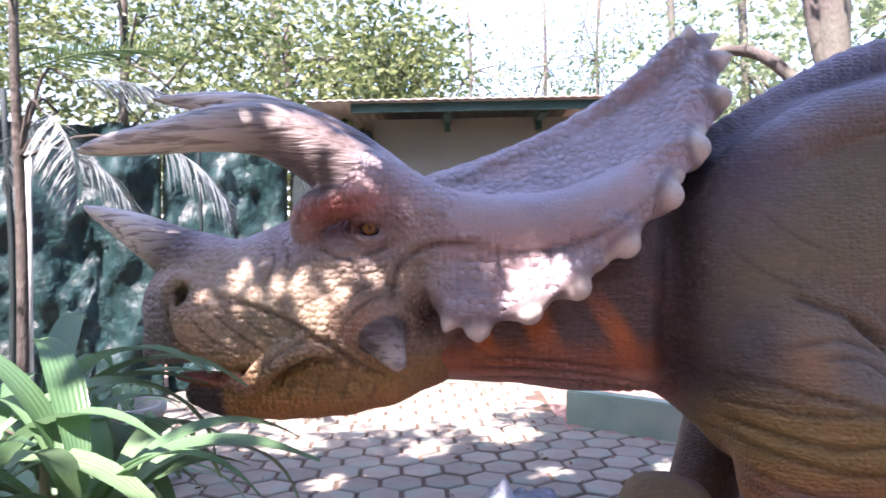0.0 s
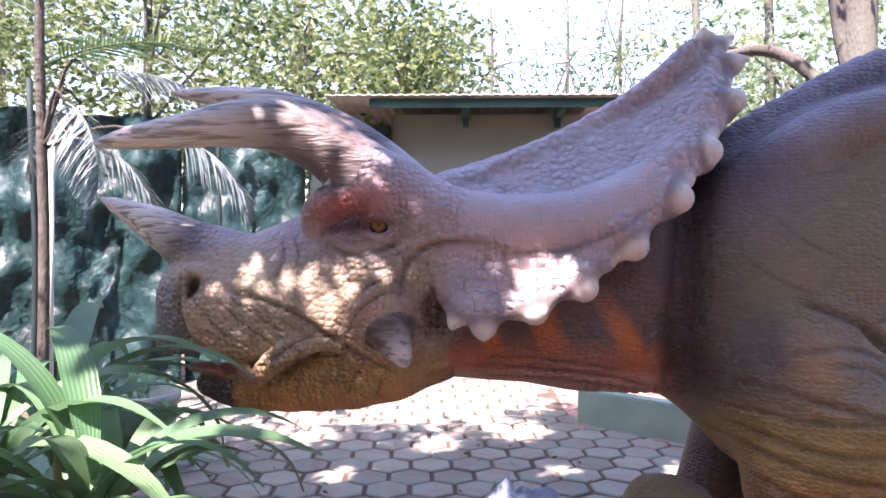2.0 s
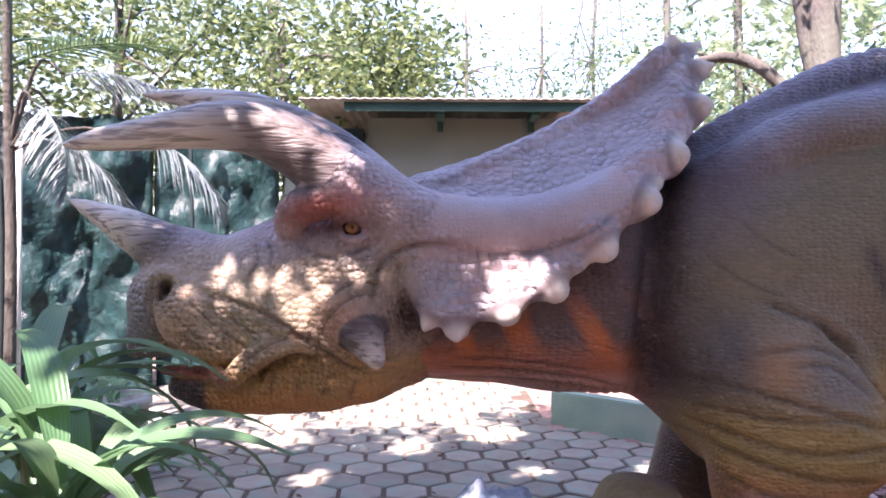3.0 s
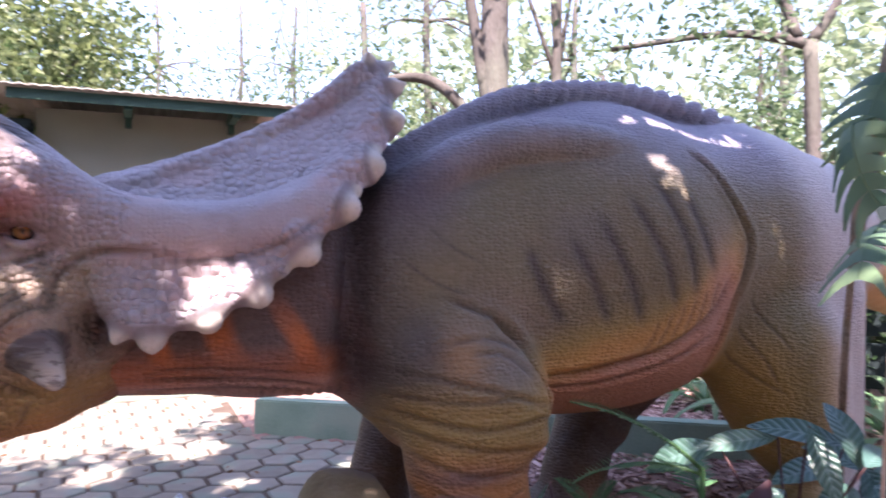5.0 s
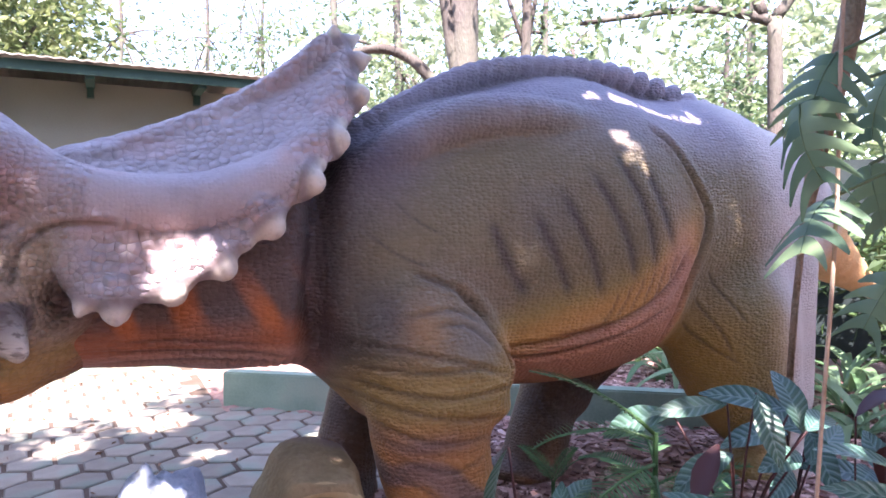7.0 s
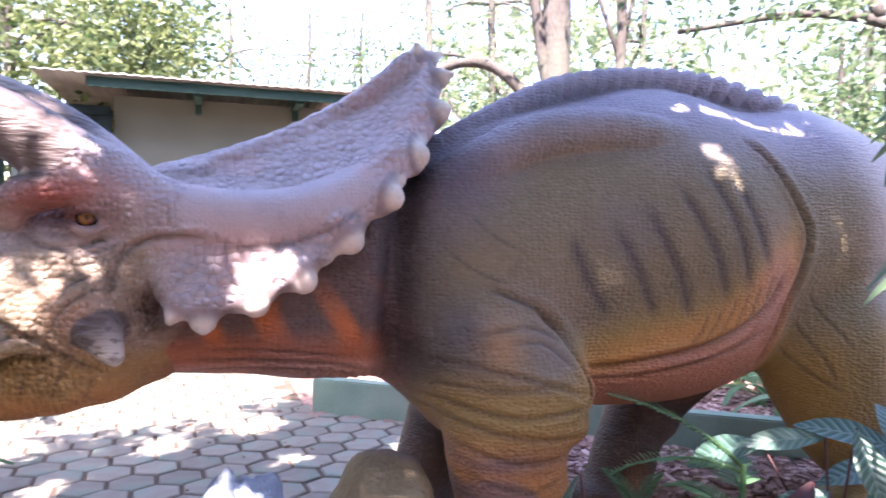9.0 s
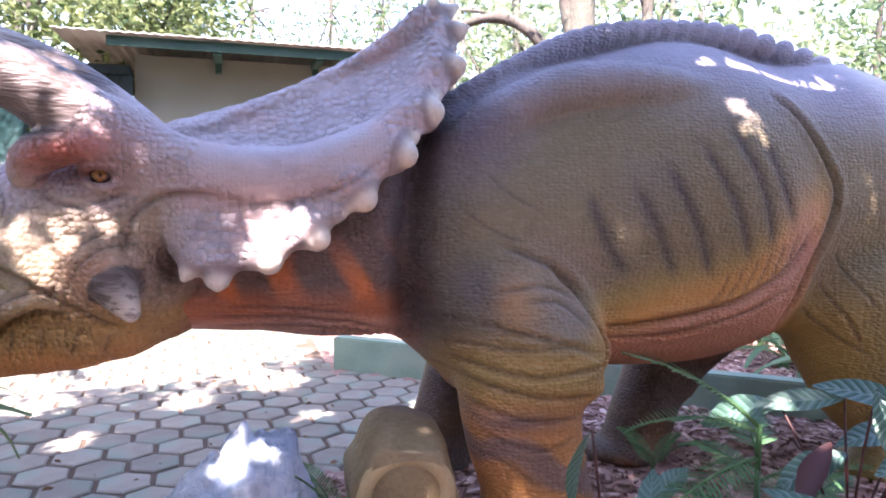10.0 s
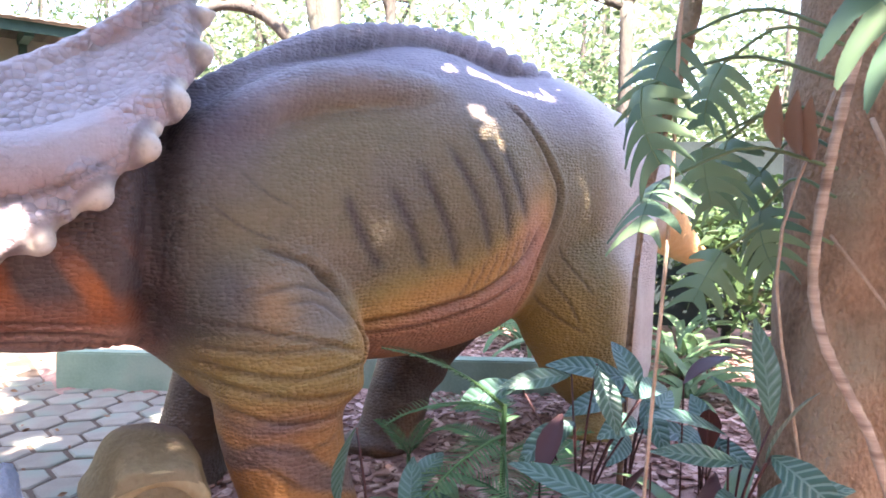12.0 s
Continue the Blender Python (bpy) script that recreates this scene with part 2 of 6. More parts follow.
    def skin(self):
        """Vertices and quads of the zero surface."""
        f, n = self.f, self.n
        s = f < 0
        cnt = np.zeros(n - 1, np.int8)
        for dx in (0, 1):
            for dy in (0, 1):
                for dz in (0, 1):
                    cnt += s[dx:n[0] - 1 + dx, dy:n[1] - 1 + dy, dz:n[2] - 1 + dz]
        cell = np.argwhere((cnt > 0) & (cnt < 8))
        idx = -np.ones(n - 1, np.int64)
        idx[tuple(cell.T)] = np.arange(len(cell))
        acc, num = np.zeros((len(cell), 3)), np.zeros(len(cell))
        for ax in range(3):
            o = [k for k in range(3) if k != ax]
            for i in (0, 1):
                for j in (0, 1):
                    p = cell.copy()
                    p[:, o[0]] += i
                    p[:, o[1]] += j
                    q = p.copy()
                    q[:, ax] += 1
                    fa, fb = f[tuple(p.T)], f[tuple(q.T)]
                    m = (fa < 0) != (fb < 0)
                    pos = p.astype(float)
                    pos[:, ax] += np.where(m, fa / np.where(m, fa - fb, 1), 0)
                    acc[m] += pos[m]
                    num[m] += 1
        verts = acc / num[:, None] * self.h + self.lo
        quads = []
        for ax in range(3):
            o = [(ax + 1) % 3, (ax + 2) % 3]
            sa = [slice(None)] * 3
            sb = [slice(None)] * 3
            sa[ax], sb[ax] = slice(0, -1), slice(1, None)
            e = np.argwhere(s[tuple(sa)] != s[tuple(sb)])
            e = e[(e[:, o[0]] > 0) & (e[:, o[1]] > 0) & (e[:, o[0]] < n[o[0]] - 1) & (e[:, o[1]] < n[o[1]] - 1)]
            q = []
            for i, j in ((1, 1), (0, 1), (0, 0), (1, 0)):
                c = e.copy()
                c[:, o[0]] -= i
                c[:, o[1]] -= j
                q.append(idx[tuple(c.T)])
            q = np.stack(q, 1)
            flip = ~s[tuple(e.T)]
            q[flip] = q[flip][:, ::-1]
            quads.append(q[(q >= 0).all(1)])
        return verts, np.concatenate(quads)


AX = 3.25  # the body's middle plane


def body_solid():
    s = Solid((-0.1, 2.2, -0.02), (6.5, 4.3, 2.78), 0.0145)
    s.egg((1.72, AX, 1.54), (0.85, 0.62, 0.76))
    s.egg((2.45, AX, 1.63), (1.05, 0.68, 0.84), 0.2)
    s.egg((3.45, AX, 1.68), (0.90, 0.60, 0.74), 0.2)
    s.egg((4.05, AX, 1.65), (0.45, 0.48, 0.60), 0.15)
    s.egg((2.35, 3.22, 1.15), (1.0, 0.50, 0.42), 0.2)
    # spine
    s.limb([(0.95, 3.12, 1.86), (1.46, 3.18, 2.13), (1.85, 3.2, 2.32), (2.35, AX, 2.42), (2.9, AX, 2.41), (3.6, AX, 2.26), (4.2, AX, 2.06), (4.7, 3.32, 1.80)],
           [0.08, 0.1, 0.12, 0.12, 0.12, 0.12, 0.12, 0.12], 0.14, 30)
    # shoulder blade and hip: a rounded ledge under the spine
    s.limb([(1.08, 2.86, 1.84), (1.29, 2.84, 1.96), (1.58, 2.83, 2.09), (1.94, 2.82, 2.14), (2.36, 2.83, 2.10), (2.75, 2.86, 2.02), (3.2, 2.88, 1.98)],
           [0.08, 0.11, 0.12, 0.125, 0.12, 0.11, 0.07], 0.10, 21)
    # neck, throat and chest
    s.cone((1.5, 3.2, 1.55), (0.55, 3.0, 1.45), 0.60, 0.44, 0.08, flat=0.68)
    s.cone((0.6, 3.0, 1.42), (-0.1, 2.95, 1.35), 0.42, 0.30, 0.1, flat=0.72)
    s.cone((1.05, 3.08, 1.28), (1.30, 3.02, 0.92), 0.34, 0.26, 0.12)
    # tail
    s.limb([(4.2, AX, 1.75), (4.7, 3.35, 1.6), (5.3, 3.45, 1.35), (6.2, 3.5, 0.92)], [0.46, 0.34, 0.2, 0.03], 0.12, 14)
    # near fore leg: shoulder, upper arm, elbow, forearm, foot
    s.egg((1.36, 2.84, 1.30), (0.40, 0.22, 0.55), 0.16, (0, -10, 0))
    s.cone((1.30, 2.78, 1.12), (1.50, 2.72, 0.92), 0.30, 0.28, 0.1)
    s.egg((1.60, 2.62, 0.95), (0.14, 0.11, 0.10), 0.06, (0, 25, 0))
    s.egg((1.55, 2.58, 0.80), (0.17, 0.10, 0.07), 0.05, (0, 10, 0))
    s.limb([(1.40, 2.73, 0.92), (1.38, 2.69, 0.62), (1.43, 2.66, 0.36), (1.46, 2.64, 0.12)], [0.31, 0.26, 0.235, 0.26], 0.09)
    s.egg((1.36, 2.58, 0.09), (0.36, 0.30, 0.15), 0.08)
    for dx, dy in ((-0.28, -0.10), (-0.10, -0.24), (0.13, -0.22)):
        s.egg((1.36 + dx, 2.58 + dy, 0.07), (0.10, 0.09, 0.09), 0.03)
    # far fore leg
    s.limb([(1.45, 3.7, 1.2), (1.5, 3.75, 0.8), (1.36, 3.76, 0.4), (1.3, 3.76, 0.1)], [0.28, 0.23, 0.17, 0.2], 0.1)
    s.egg((1.25, 3.76, 0.06), (0.26, 0.22, 0.1), 0.05)
    # near hind leg
    s.egg((3.62, 2.98, 1.38), (0.60, 0.28, 0.85), 0.07, (0, 4, 0))
    s.limb([(3.58, 2.94, 1.0), (3.66, 2.90, 0.66), (3.88, 2.94, 0.36), (3.95, 2.94, 0.12)], [0.46, 0.38, 0.27, 0.28], 0.1, flat=0.8)
    s.cone((4.0, 2.98, 1.3), (4.08, 2.98, 0.5), 0.28, 0.22, 0.12)
    s.egg((3.85, 2.9, 0.07), (0.34, 0.28, 0.12), 0.06)
    # far hind leg, stepping forward: knee, shank, foot
    s.limb([(3.3, 3.6, 1.2), (2.95, 3.68, 0.80), (2.72, 3.66, 0.46), (2.55, 3.6, 0.12)], [0.4, 0.31, 0.20, 0.2], 0.1)
    s.egg((2.78, 3.55, 0.50), (0.17, 0.12, 0.13), 0.06, (0, 30, 0))
    s.egg((2.48, 3.58, 0.06), (0.27, 0.22, 0.1), 0.05)
    # folds: before the thigh, behind the arm, before the shoulder
    s.limb([(2.93, 2.60, 1.93), (3.02, 2.57, 1.78), (3.07, 2.54, 1.62), (2.97, 2.55, 1.24), (2.90, 2.62, 0.96)], [0.002, 0.006, 0.012, 0.02, 0.022], 0.045, carve=True)
    s.limb([(1.50, 2.56, 1.30), (1.64, 2.55, 1.16), (1.73, 2.55, 0.98), (1.74, 2.58, 0.80)], [0.01, 0.018, 0.03, 0.025], 0.05, carve=True)
    s.limb([(0.98, 2.68, 1.95), (0.91, 2.62, 1.5), (0.92, 2.62, 1.0)], [0.03, 0.05, 0.03], 0.12, carve=True)
    # plates along the spine
    for q in curve_pts([(1.08, 3.11, 2.04), (1.46, 3.14, 2.26), (1.85, 3.16, 2.44), (2.35, 3.20, 2.53), (2.9, 3.20, 2.52), (3.6, 3.21, 2.36), (4.2, 3.24, 2.16), (4.7, 3.3, 1.92)], 38):
        s.egg(q + Vector((0, -0.055, -0.035)), (0.068, 0.065, 0.095), 0.006, (0, 42, 0))
    return s


HY, HZ, ROLL = 2.93, 1.55, radians(18)


def across(p):
    """The mirror image of a point in the head's leaning middle plane."""
    x, y, z = p
    dy, dz = y - HY, z - HZ
    l, d = dy * math.cos(ROLL) + dz * math.sin(ROLL), -dy * math.sin(ROLL) + dz * math.cos(ROLL)
    l = -l
    return (x, HY + l * math.cos(ROLL) - d * math.sin(ROLL), HZ + l * math.sin(ROLL) + d * math.cos(ROLL))


def over(p):
    """The far half of the frill: mirrored in its crest's upright plane."""
    return (p[0], 2 * (2.90 + 0.16 * max(0.0, p[0])) - p[1], p[2] + 0.01 + 0.4 * max(0.0, 1.66 - p[2]))


CREST = [(-0.14, 2.93, 1.80), (0.2, 2.95, 1.93), (0.47, 2.98, 2.06), (0.74, 3.05, 2.23), (0.9, 3.09, 2.36), (0.99, 3.12, 2.45)]
RIDGE = [(-0.17, 2.69, 1.76), (0.0, 2.665, 1.705), (0.21, 2.655, 1.685), (0.42, 2.655, 1.70), (0.6, 2.67, 1.765), (0.76, 2.70, 1.865), (0.9, 2.77, 2.02), (1.02, 2.92, 2.28)]
MARGIN = [(-0.05, 2.61, 1.41), (0.035, 2.59, 1.345), (0.205, 2.58, 1.372), (0.37, 2.575, 1.437), (0.535, 2.575, 1.55), (0.69, 2.605, 1.69), (0.85, 2.67, 1.86), (0.985, 2.78, 2.04), (1.085, 2.91, 2.22), (1.11, 3.02, 2.37), (1.06, 3.08, 2.47)]
# horny knobs along the margin: tip, thickness at the foot
KNOBS = [((-0.03, 2.57, 1.30), 0.052), ((0.09, 2.545, 1.262), 0.078), ((0.29, 2.54, 1.335), 0.082), ((0.48, 2.535, 1.425), 0.084), ((0.66, 2.55, 1.58), 0.086), ((0.85, 2.59, 1.78), 0.088),
         ((0.985, 2.70, 1.98), 0.086), ((1.14, 2.83, 2.21), 0.084), ((1.20, 2.96, 2.40), 0.074), ((1.18, 3.06, 2.52), 0.066), ((1.04, 3.12, 2.53), 0.055)]


NEAR_HORN = [(-0.22, 2.74, 1.78), (-0.36, 2.69, 1.87), (-0.52, 2.66, 1.985), (-0.69, 2.63, 2.058), (-0.86, 2.61, 2.066), (-1.07, 2.59, 2.034), (-1.25, 2.58, 2.008), (-1.38, 2.58, 1.988)]
FAR_HORN = [(-0.22, 3.10, 1.80), (-0.42, 3.15, 2.00), (-0.62, 3.19, 2.14), (-0.86, 3.21, 2.245), (-1.12, 3.23, 2.30), (-1.37, 3.24, 2.325)]
CHEEK_SPIKE = [(-0.31, 2.64, 1.365), (-0.265, 2.58, 1.285), (-0.205, 2.525, 1.19)]
NOSE_HORN = [(-0.98, 2.91, 1.52), (-1.13, 2.91, 1.59), (-1.32, 2.91, 1.70), (-1.53, 2.91, 1.80)]


def knob_foot(tip, margin):
    return min(margin, key=lambda q: (q - tip).length)


def head_solid():
    s = Solid((-1.68, 2.25, 0.80), (1.40, 3.75, 2.72), 0.0105)
    both = lambda p: (p, across(p))
    # skull and snout
    s.limb([(-0.05, 2.93, 1.50), (-0.45, 2.92, 1.47), (-0.8, 2.91, 1.405), (-1.06, 2.91, 1.37)], [0.34, 0.32, 0.255, 0.225], 0.06, 8, flat=0.86)
    # beak: a hooked horny shield before the snout
    s.egg((-1.13, 2.91, 1.31), (0.135, 0.115, 0.235), 0.03, (0, 8, 0))
    s.limb([(-1.14, 2.91, 1.36), (-1.215, 2.91, 1.24), (-1.225, 2.91, 1.13), (-1.20, 2.91, 1.045)], [0.10, 0.075, 0.052, 0.015], 0.03, 8)
    # lower jaw with its tip, throat
    s.limb([(0.05, 2.96, 1.26), (-0.35, 2.92, 1.12), (-0.65, 2.91, 1.065), (-0.90, 2.91, 1.025), (-1.06, 2.91, 1.02)], [0.16, 0.185, 0.16, 0.115, 0.06], 0.05, 10)
    s.limb([(-0.86, 2.91, 1.16), (-0.6, 2.91, 1.16), (-0.3, 2.92, 1.2)], [0.13, 0.20, 0.24], 0.06, 8, flat=0.92)
    # upper cheek and the scaly pad of the upper lip
    for p in both((-0.43, 2.74, 1.34)):
        s.egg(p, (0.40, 0.125, 0.17), 0.07, (0, 14, 0))
    for p in both((-0.90, 2.755, 1.31)):
        s.egg(p, (0.215, 0.10, 0.165), 0.035, (0, 22, 0))
    for p in both((-0.62, 2.735, 1.255)):
        s.egg(p, (0.20, 0.07, 0.085), 0.04, (0, 30, 0))
    # mouth opening with a tongue
    s.limb([(-1.32, 2.91, 1.085), (-1.12, 2.91, 1.105), (-0.98, 2.91, 1.11), (-0.88, 2.91, 1.10)], [0.05, 0.04, 0.03, 0.012], 0.02, carve=True, flat=6.0)
    s.egg((-1.02, 2.90, 1.082), (0.14, 0.09, 0.022), 0.01, (0, 4, 0))
    for f in (lambda p: p, across):
        # rolled lower lip with the pink corner of the mouth
        s.limb([f(p) for p in ((-0.88, 2.755, 1.115), (-0.82, 2.725, 1.07), (-0.72, 2.685, 1.155), (-0.60, 2.655, 1.218), (-0.47, 2.66, 1.222))], [0.022, 0.032, 0.040, 0.042, 0.022], 0.022, 14)
        # brow, hollow of the eye, lids
        s.limb([f(p) for p in ((-0.58, 2.70, 1.68), (-0.52, 2.645, 1.75), (-0.36, 2.62, 1.80), (-0.20, 2.645, 1.775))], [0.045, 0.07, 0.08, 0.055], 0.03, 9)
        s.egg(f((-0.40, 2.585, 1.675)), (0.165, 0.07, 0.060), 0.025, carve=True)
        s.egg(f((-0.31, 2.672, 1.685)), (0.075, 0.045, 0.055), 0.02)
        s.limb([f(p) for p in ((-0.375, 2.640, 1.675), (-0.34, 2.618, 1.645), (-0.29, 2.612, 1.638), (-0.24, 2.635, 1.665))], [0.010, 0.014, 0.015, 0.010], 0.008, 9)
        s.limb([f(p) for p in ((-0.375, 2.640, 1.69), (-0.34, 2.608, 1.718), (-0.28, 2.604, 1.722), (-0.235, 2.635, 1.70))], [0.012, 0.020, 0.021, 0.012], 0.008, 9)
        # ring of skin round the cheek spike, the spike, the horn
        s.egg(f((-0.30, 2.64, 1.345)), (0.13, 0.085, 0.125), 0.05, (0, 25, 0))
        s.limb([f(p) for p in CHEEK_SPIKE], [0.092, 0.080, 0.034], 0.012, 8)
        near = f(NEAR_HORN[0]) == NEAR_HORN[0]
        s.limb(NEAR_HORN if near else FAR_HORN, [0.15, 0.13, 0.112, 0.097, 0.084, 0.060, 0.040, 0.012] if near else [0.15, 0.12, 0.10, 0.08, 0.05, 0.012], 0.04, 22)
        # nostril
        s.egg(f((-1.075, 2.725, 1.435)), (0.035, 0.06, 0.052), 0.02, (0, 30, 0), carve=True)
        s.limb([f(p) for p in ((-1.10, 2.745, 1.37), (-1.125, 2.76, 1.44), (-1.09, 2.75, 1.505), (-1.03, 2.73, 1.49))], [0.012, 0.022, 0.022, 0.012], 0.02, 8)
        # hollow behind the cheek
        s.egg(f((-0.085, 2.60, 1.345)), (0.062, 0.12, 0.105), 0.025, carve=True)
    s.limb(NOSE_HORN, [0.15, 0.112, 0.072, 0.014], 0.04, 12)
    # frill: a folded shield from the crest over the side ridges to the margin
    n = 16
    for f in (lambda p: p, over):
        cr, ri, ma = ([f(p) for p in curve_pts(c, n)] for c in (CREST, RIDGE, MARGIN))
        for i in range(n - 1):
            for a, b in ((cr, ri), (ri, ma)):
                s.sheet(a[i], b[i], b[i + 1], 0.035, 0.02)
                s.sheet(a[i], b[i + 1], a[i + 1], 0.035, 0.02)
        roll = curve_pts([f(p) for p in RIDGE[:7]], 12)
        rr = np.interp(np.linspace(0, 1, 12), np.linspace(0, 1, 7), [0.115, 0.098, 0.094, 0.09, 0.08, 0.062, 0.035])
        for i in range(11):
            s.cone(roll[i], roll[i + 1], rr[i], rr[i + 1], 0.065)
        mar = [Vector(f(p)) for p in curve_pts(MARGIN, 60)]
        for kp, r in KNOBS:
            tip = Vector(f(kp))
            foot = knob_foot(tip, mar)
            out = (tip - foot).normalized()
            # a sheath of skin round the foot, then the blunt horn
            s.cone(foot - out * 0.08, foot - out * 0.02, r * 0.85, r * 1.0, 0.03)
            mid = foot + (tip - foot) * 0.45
            s.cone(foot - out * 0.045, mid, r * 1.05, r * 0.66, 0.004)
            s.cone(mid, tip - out * 0.006, r * 0.66, 0.016, 0.012)
    s.limb(CREST, [0.09, 0.07, 0.055, 0.05, 0.045, 0.04], 0.06, 18)
    s.cone((0.05, 2.95, 1.5), (0.45, 3.05, 1.62), 0.30, 0.22, 0.05, flat=0.8)
    # eyehole before the skirt of the frill
    s.egg((-0.125, 2.60, 1.535), (0.016, 0.05, 0.018), 0.008, carve=True)
    return s


# creases of the near side: width, depth, way as (x, z)
FOLDS = [
    (0.055, 0.055, [(0.98, 2.01), (0.91, 1.79), (0.86, 1.48), (0.86, 1.22), (0.91, 1.0)]),
    (0.018, 0.026, [(2.72, 2.14), (2.86, 2.04), (3.0, 1.81), (3.07, 1.62), (2.97, 1.24), (2.90, 0.96)]),
    (0.022, 0.026, [(1.48, 1.3), (1.62, 1.16), (1.71, 0.98), (1.67, 0.83)]),
    (0.016, 0.014, [(1.24, 1.41), (1.48, 1.31), (1.62, 1.18)]),
    (0.018, 0.020, [(1.73, 0.99), (2.12, 1.03), (2.52, 1.12), (2.81, 1.28), (2.93, 1.47)]),
    (0.014, 0.014, [(1.78, 0.95), (2.16, 0.96), (2.56, 1.04), (2.86, 1.16)]),
]
WRINKLES = [
    (0.011, 0.012, [(0.96, 1.13), (1.18, 1.08), (1.42, 1.02), (1.65, 0.94)]),
    (0.010, 0.012, [(0.98, 1.01), (1.25, 0.99), (1.56, 1.0)]),
    (0.012, 0.015, [(1.0, 0.94), (1.3, 0.88), (1.67, 0.89)]),
    (0.012, 0.013, [(1.0, 0.87), (1.3, 0.8), (1.62, 0.76)]),
    (0.011, 0.012, [(1.04, 0.78), (1.25, 0.70), (1.56, 0.68)]),
    (0.009, 0.009, [(1.11, 0.54), (1.23, 0.50), (1.35, 0.41)]),
    (0.009, 0.009, [(1.14, 0.62), (1.35, 0.57), (1.55, 0.60)]),
    (0.009, 0.008, [(1.30, 1.18), (1.46, 1.17), (1.60, 1.06)]),
    (0.009, 0.008, [(1.18, 1.22), (1.40, 1.24), (1.55, 1.17)]),
    (0.009, 0.009, [(0.06, 1.12), (0.42, 1.1), (0.8, 1.05)]),
    (0.009, 0.009, [(0.04, 1.07), (0.42, 1.06), (0.79, 1.01)]),
    (0.008, 0.007, [(0.10, 1.16), (0.36, 1.15), (0.66, 1.11)]),
    (0.007, 0.003, [(1.07, 1.58), (1.2, 1.48), (1.34, 1.42)]),
    (0.006, 0.003, [(1.20, 1.72), (1.29, 1.63), (1.42, 1.56)]),
    (0.008, 0.007, [(3.10, 1.20), (3.22, 1.02), (3.30, 0.86)]),
    (0.008, 0.007, [(3.06, 1.05), (3.20, 0.90), (3.34, 0.80)]),
    (0.008, 0.006, [(3.14, 1.36), (3.26, 1.20), (3.36, 1.04)]),
]
for k in range(9):
    WRINKLES.append((0.007, 0.007, [(0.50 + 0.05 * k, 1.075 - 0.006 * k), (0.515 + 0.05 * k, 1.045 - 0.006 * k), (0.51 + 0.05 * k, 1.0 - 0.006 * k)]))
for k in range(6):
    WRINKLES.append((0.008, 0.006, [(2.42 + 0.08 * k, 1.26 + 0.035 * k), (2.40 + 0.08 * k, 1.18 + 0.035 * k), (2.34 + 0.085 * k, 1.10 + 0.03 * k)]))
BARS = [
    (0.024, 0.007, [(2.58, 1.90), (2.68, 1.70), (2.78, 1.50)]),
    (0.024, 0.007, [(2.39, 1.98), (2.55, 1.68), (2.66, 1.38)]),
    (0.024, 0.007, [(2.23, 1.88), (2.42, 1.56), (2.52, 1.33)]),
    (0.024, 0.006, [(2.05, 1.77), (2.23, 1.45), (2.31, 1.26)]),
    (0.024, 0.005, [(1.89, 1.67), (2.03, 1.43), (2.12, 1.26)]),
    (0.026, 0.003, [(1.66, 1.63), (1.75, 1.43), (1.87, 1.27)]),
]
FACE_FOLDS = [
    (0.012, 0.017, [(-0.93, 1.44), (-0.80, 1.398), (-0.65, 1.344), (-0.52, 1.268), (-0.43, 1.205), (-0.34, 1.14), (-0.27, 1.11)]),
    (0.010, 0.016, [(-1.12, 1.5), (-1.12, 1.36), (-1.07, 1.23), (-0.91, 1.15)]),
    (0.010, 0.014, [(-0.80, 1.10), (-0.70, 1.185), (-0.58, 1.255), (-0.44, 1.25)]),
    (0.013, 0.020, [(-0.74, 1.06), (-0.62, 1.15), (-0.52, 1.185), (-0.44, 1.17)]),
    (0.012, 0.018, [(0.11, 1.61), (-0.08, 1.61), (-0.2, 1.54), (-0.23, 1.4)]),
    (0.010, 0.012, [(-0.52, 1.61), (-0.39, 1.57), (-0.22, 1.62)]),
    (0.010, 0.005, [(0.10, 1.575), (0.38, 1.59), (0.57, 1.66), (0.7, 1.75)]),
]
FACE_WRINKLES = [
    (0.007, 0.009, [(-0.45, 1.19), (-0.40, 1.33), (-0.30, 1.42), (-0.20, 1.43)]),
    (0.007, 0.008, [(-0.48, 1.22), (-0.44, 1.36), (-0.33, 1.46), (-0.20, 1.47)]),
    (0.007, 0.006, [(-0.60, 1.36), (-0.48, 1.44), (-0.36, 1.48)]),
    (0.006, 0.007, [(-1.02, 1.36), (-0.93, 1.27), (-0.80, 1.19)]),
    (0.006, 0.007, [(-0.96, 1.40), (-0.84, 1.30), (-0.72, 1.20)]),
    (0.006, 0.006, [(-0.87, 1.38), (-0.76, 1.31), (-0.66, 1.25)]),
    (0.007, 0.006, [(-0.63, 1.12), (-0.66, 1.01)]),
    (0.007, 0.006, [(-0.4, 1.12), (-0.45, 1.0)]),
    (0.007, 0.006, [(-0.53, 1.12), (-0.55, 1.0)]),
    (0.007, 0.005, [(-0.30, 1.09), (-0.34, 0.99)]),
    (0.006, 0.006, [(-0.66, 1.64), (-0.63, 1.56), (-0.66, 1.47)]),
    (0.006, 0.006, [(-0.71, 1.63), (-0.69, 1.55), (-0.72, 1.47)]),
    (0.006, 0.004, [(-0.52, 1.54), (-0.35, 1.51), (-0.24, 1.54)]),
    (0.006, 0.004, [(-0.46, 1.58), (-0.33, 1.555), (-0.22, 1.58)]),
]


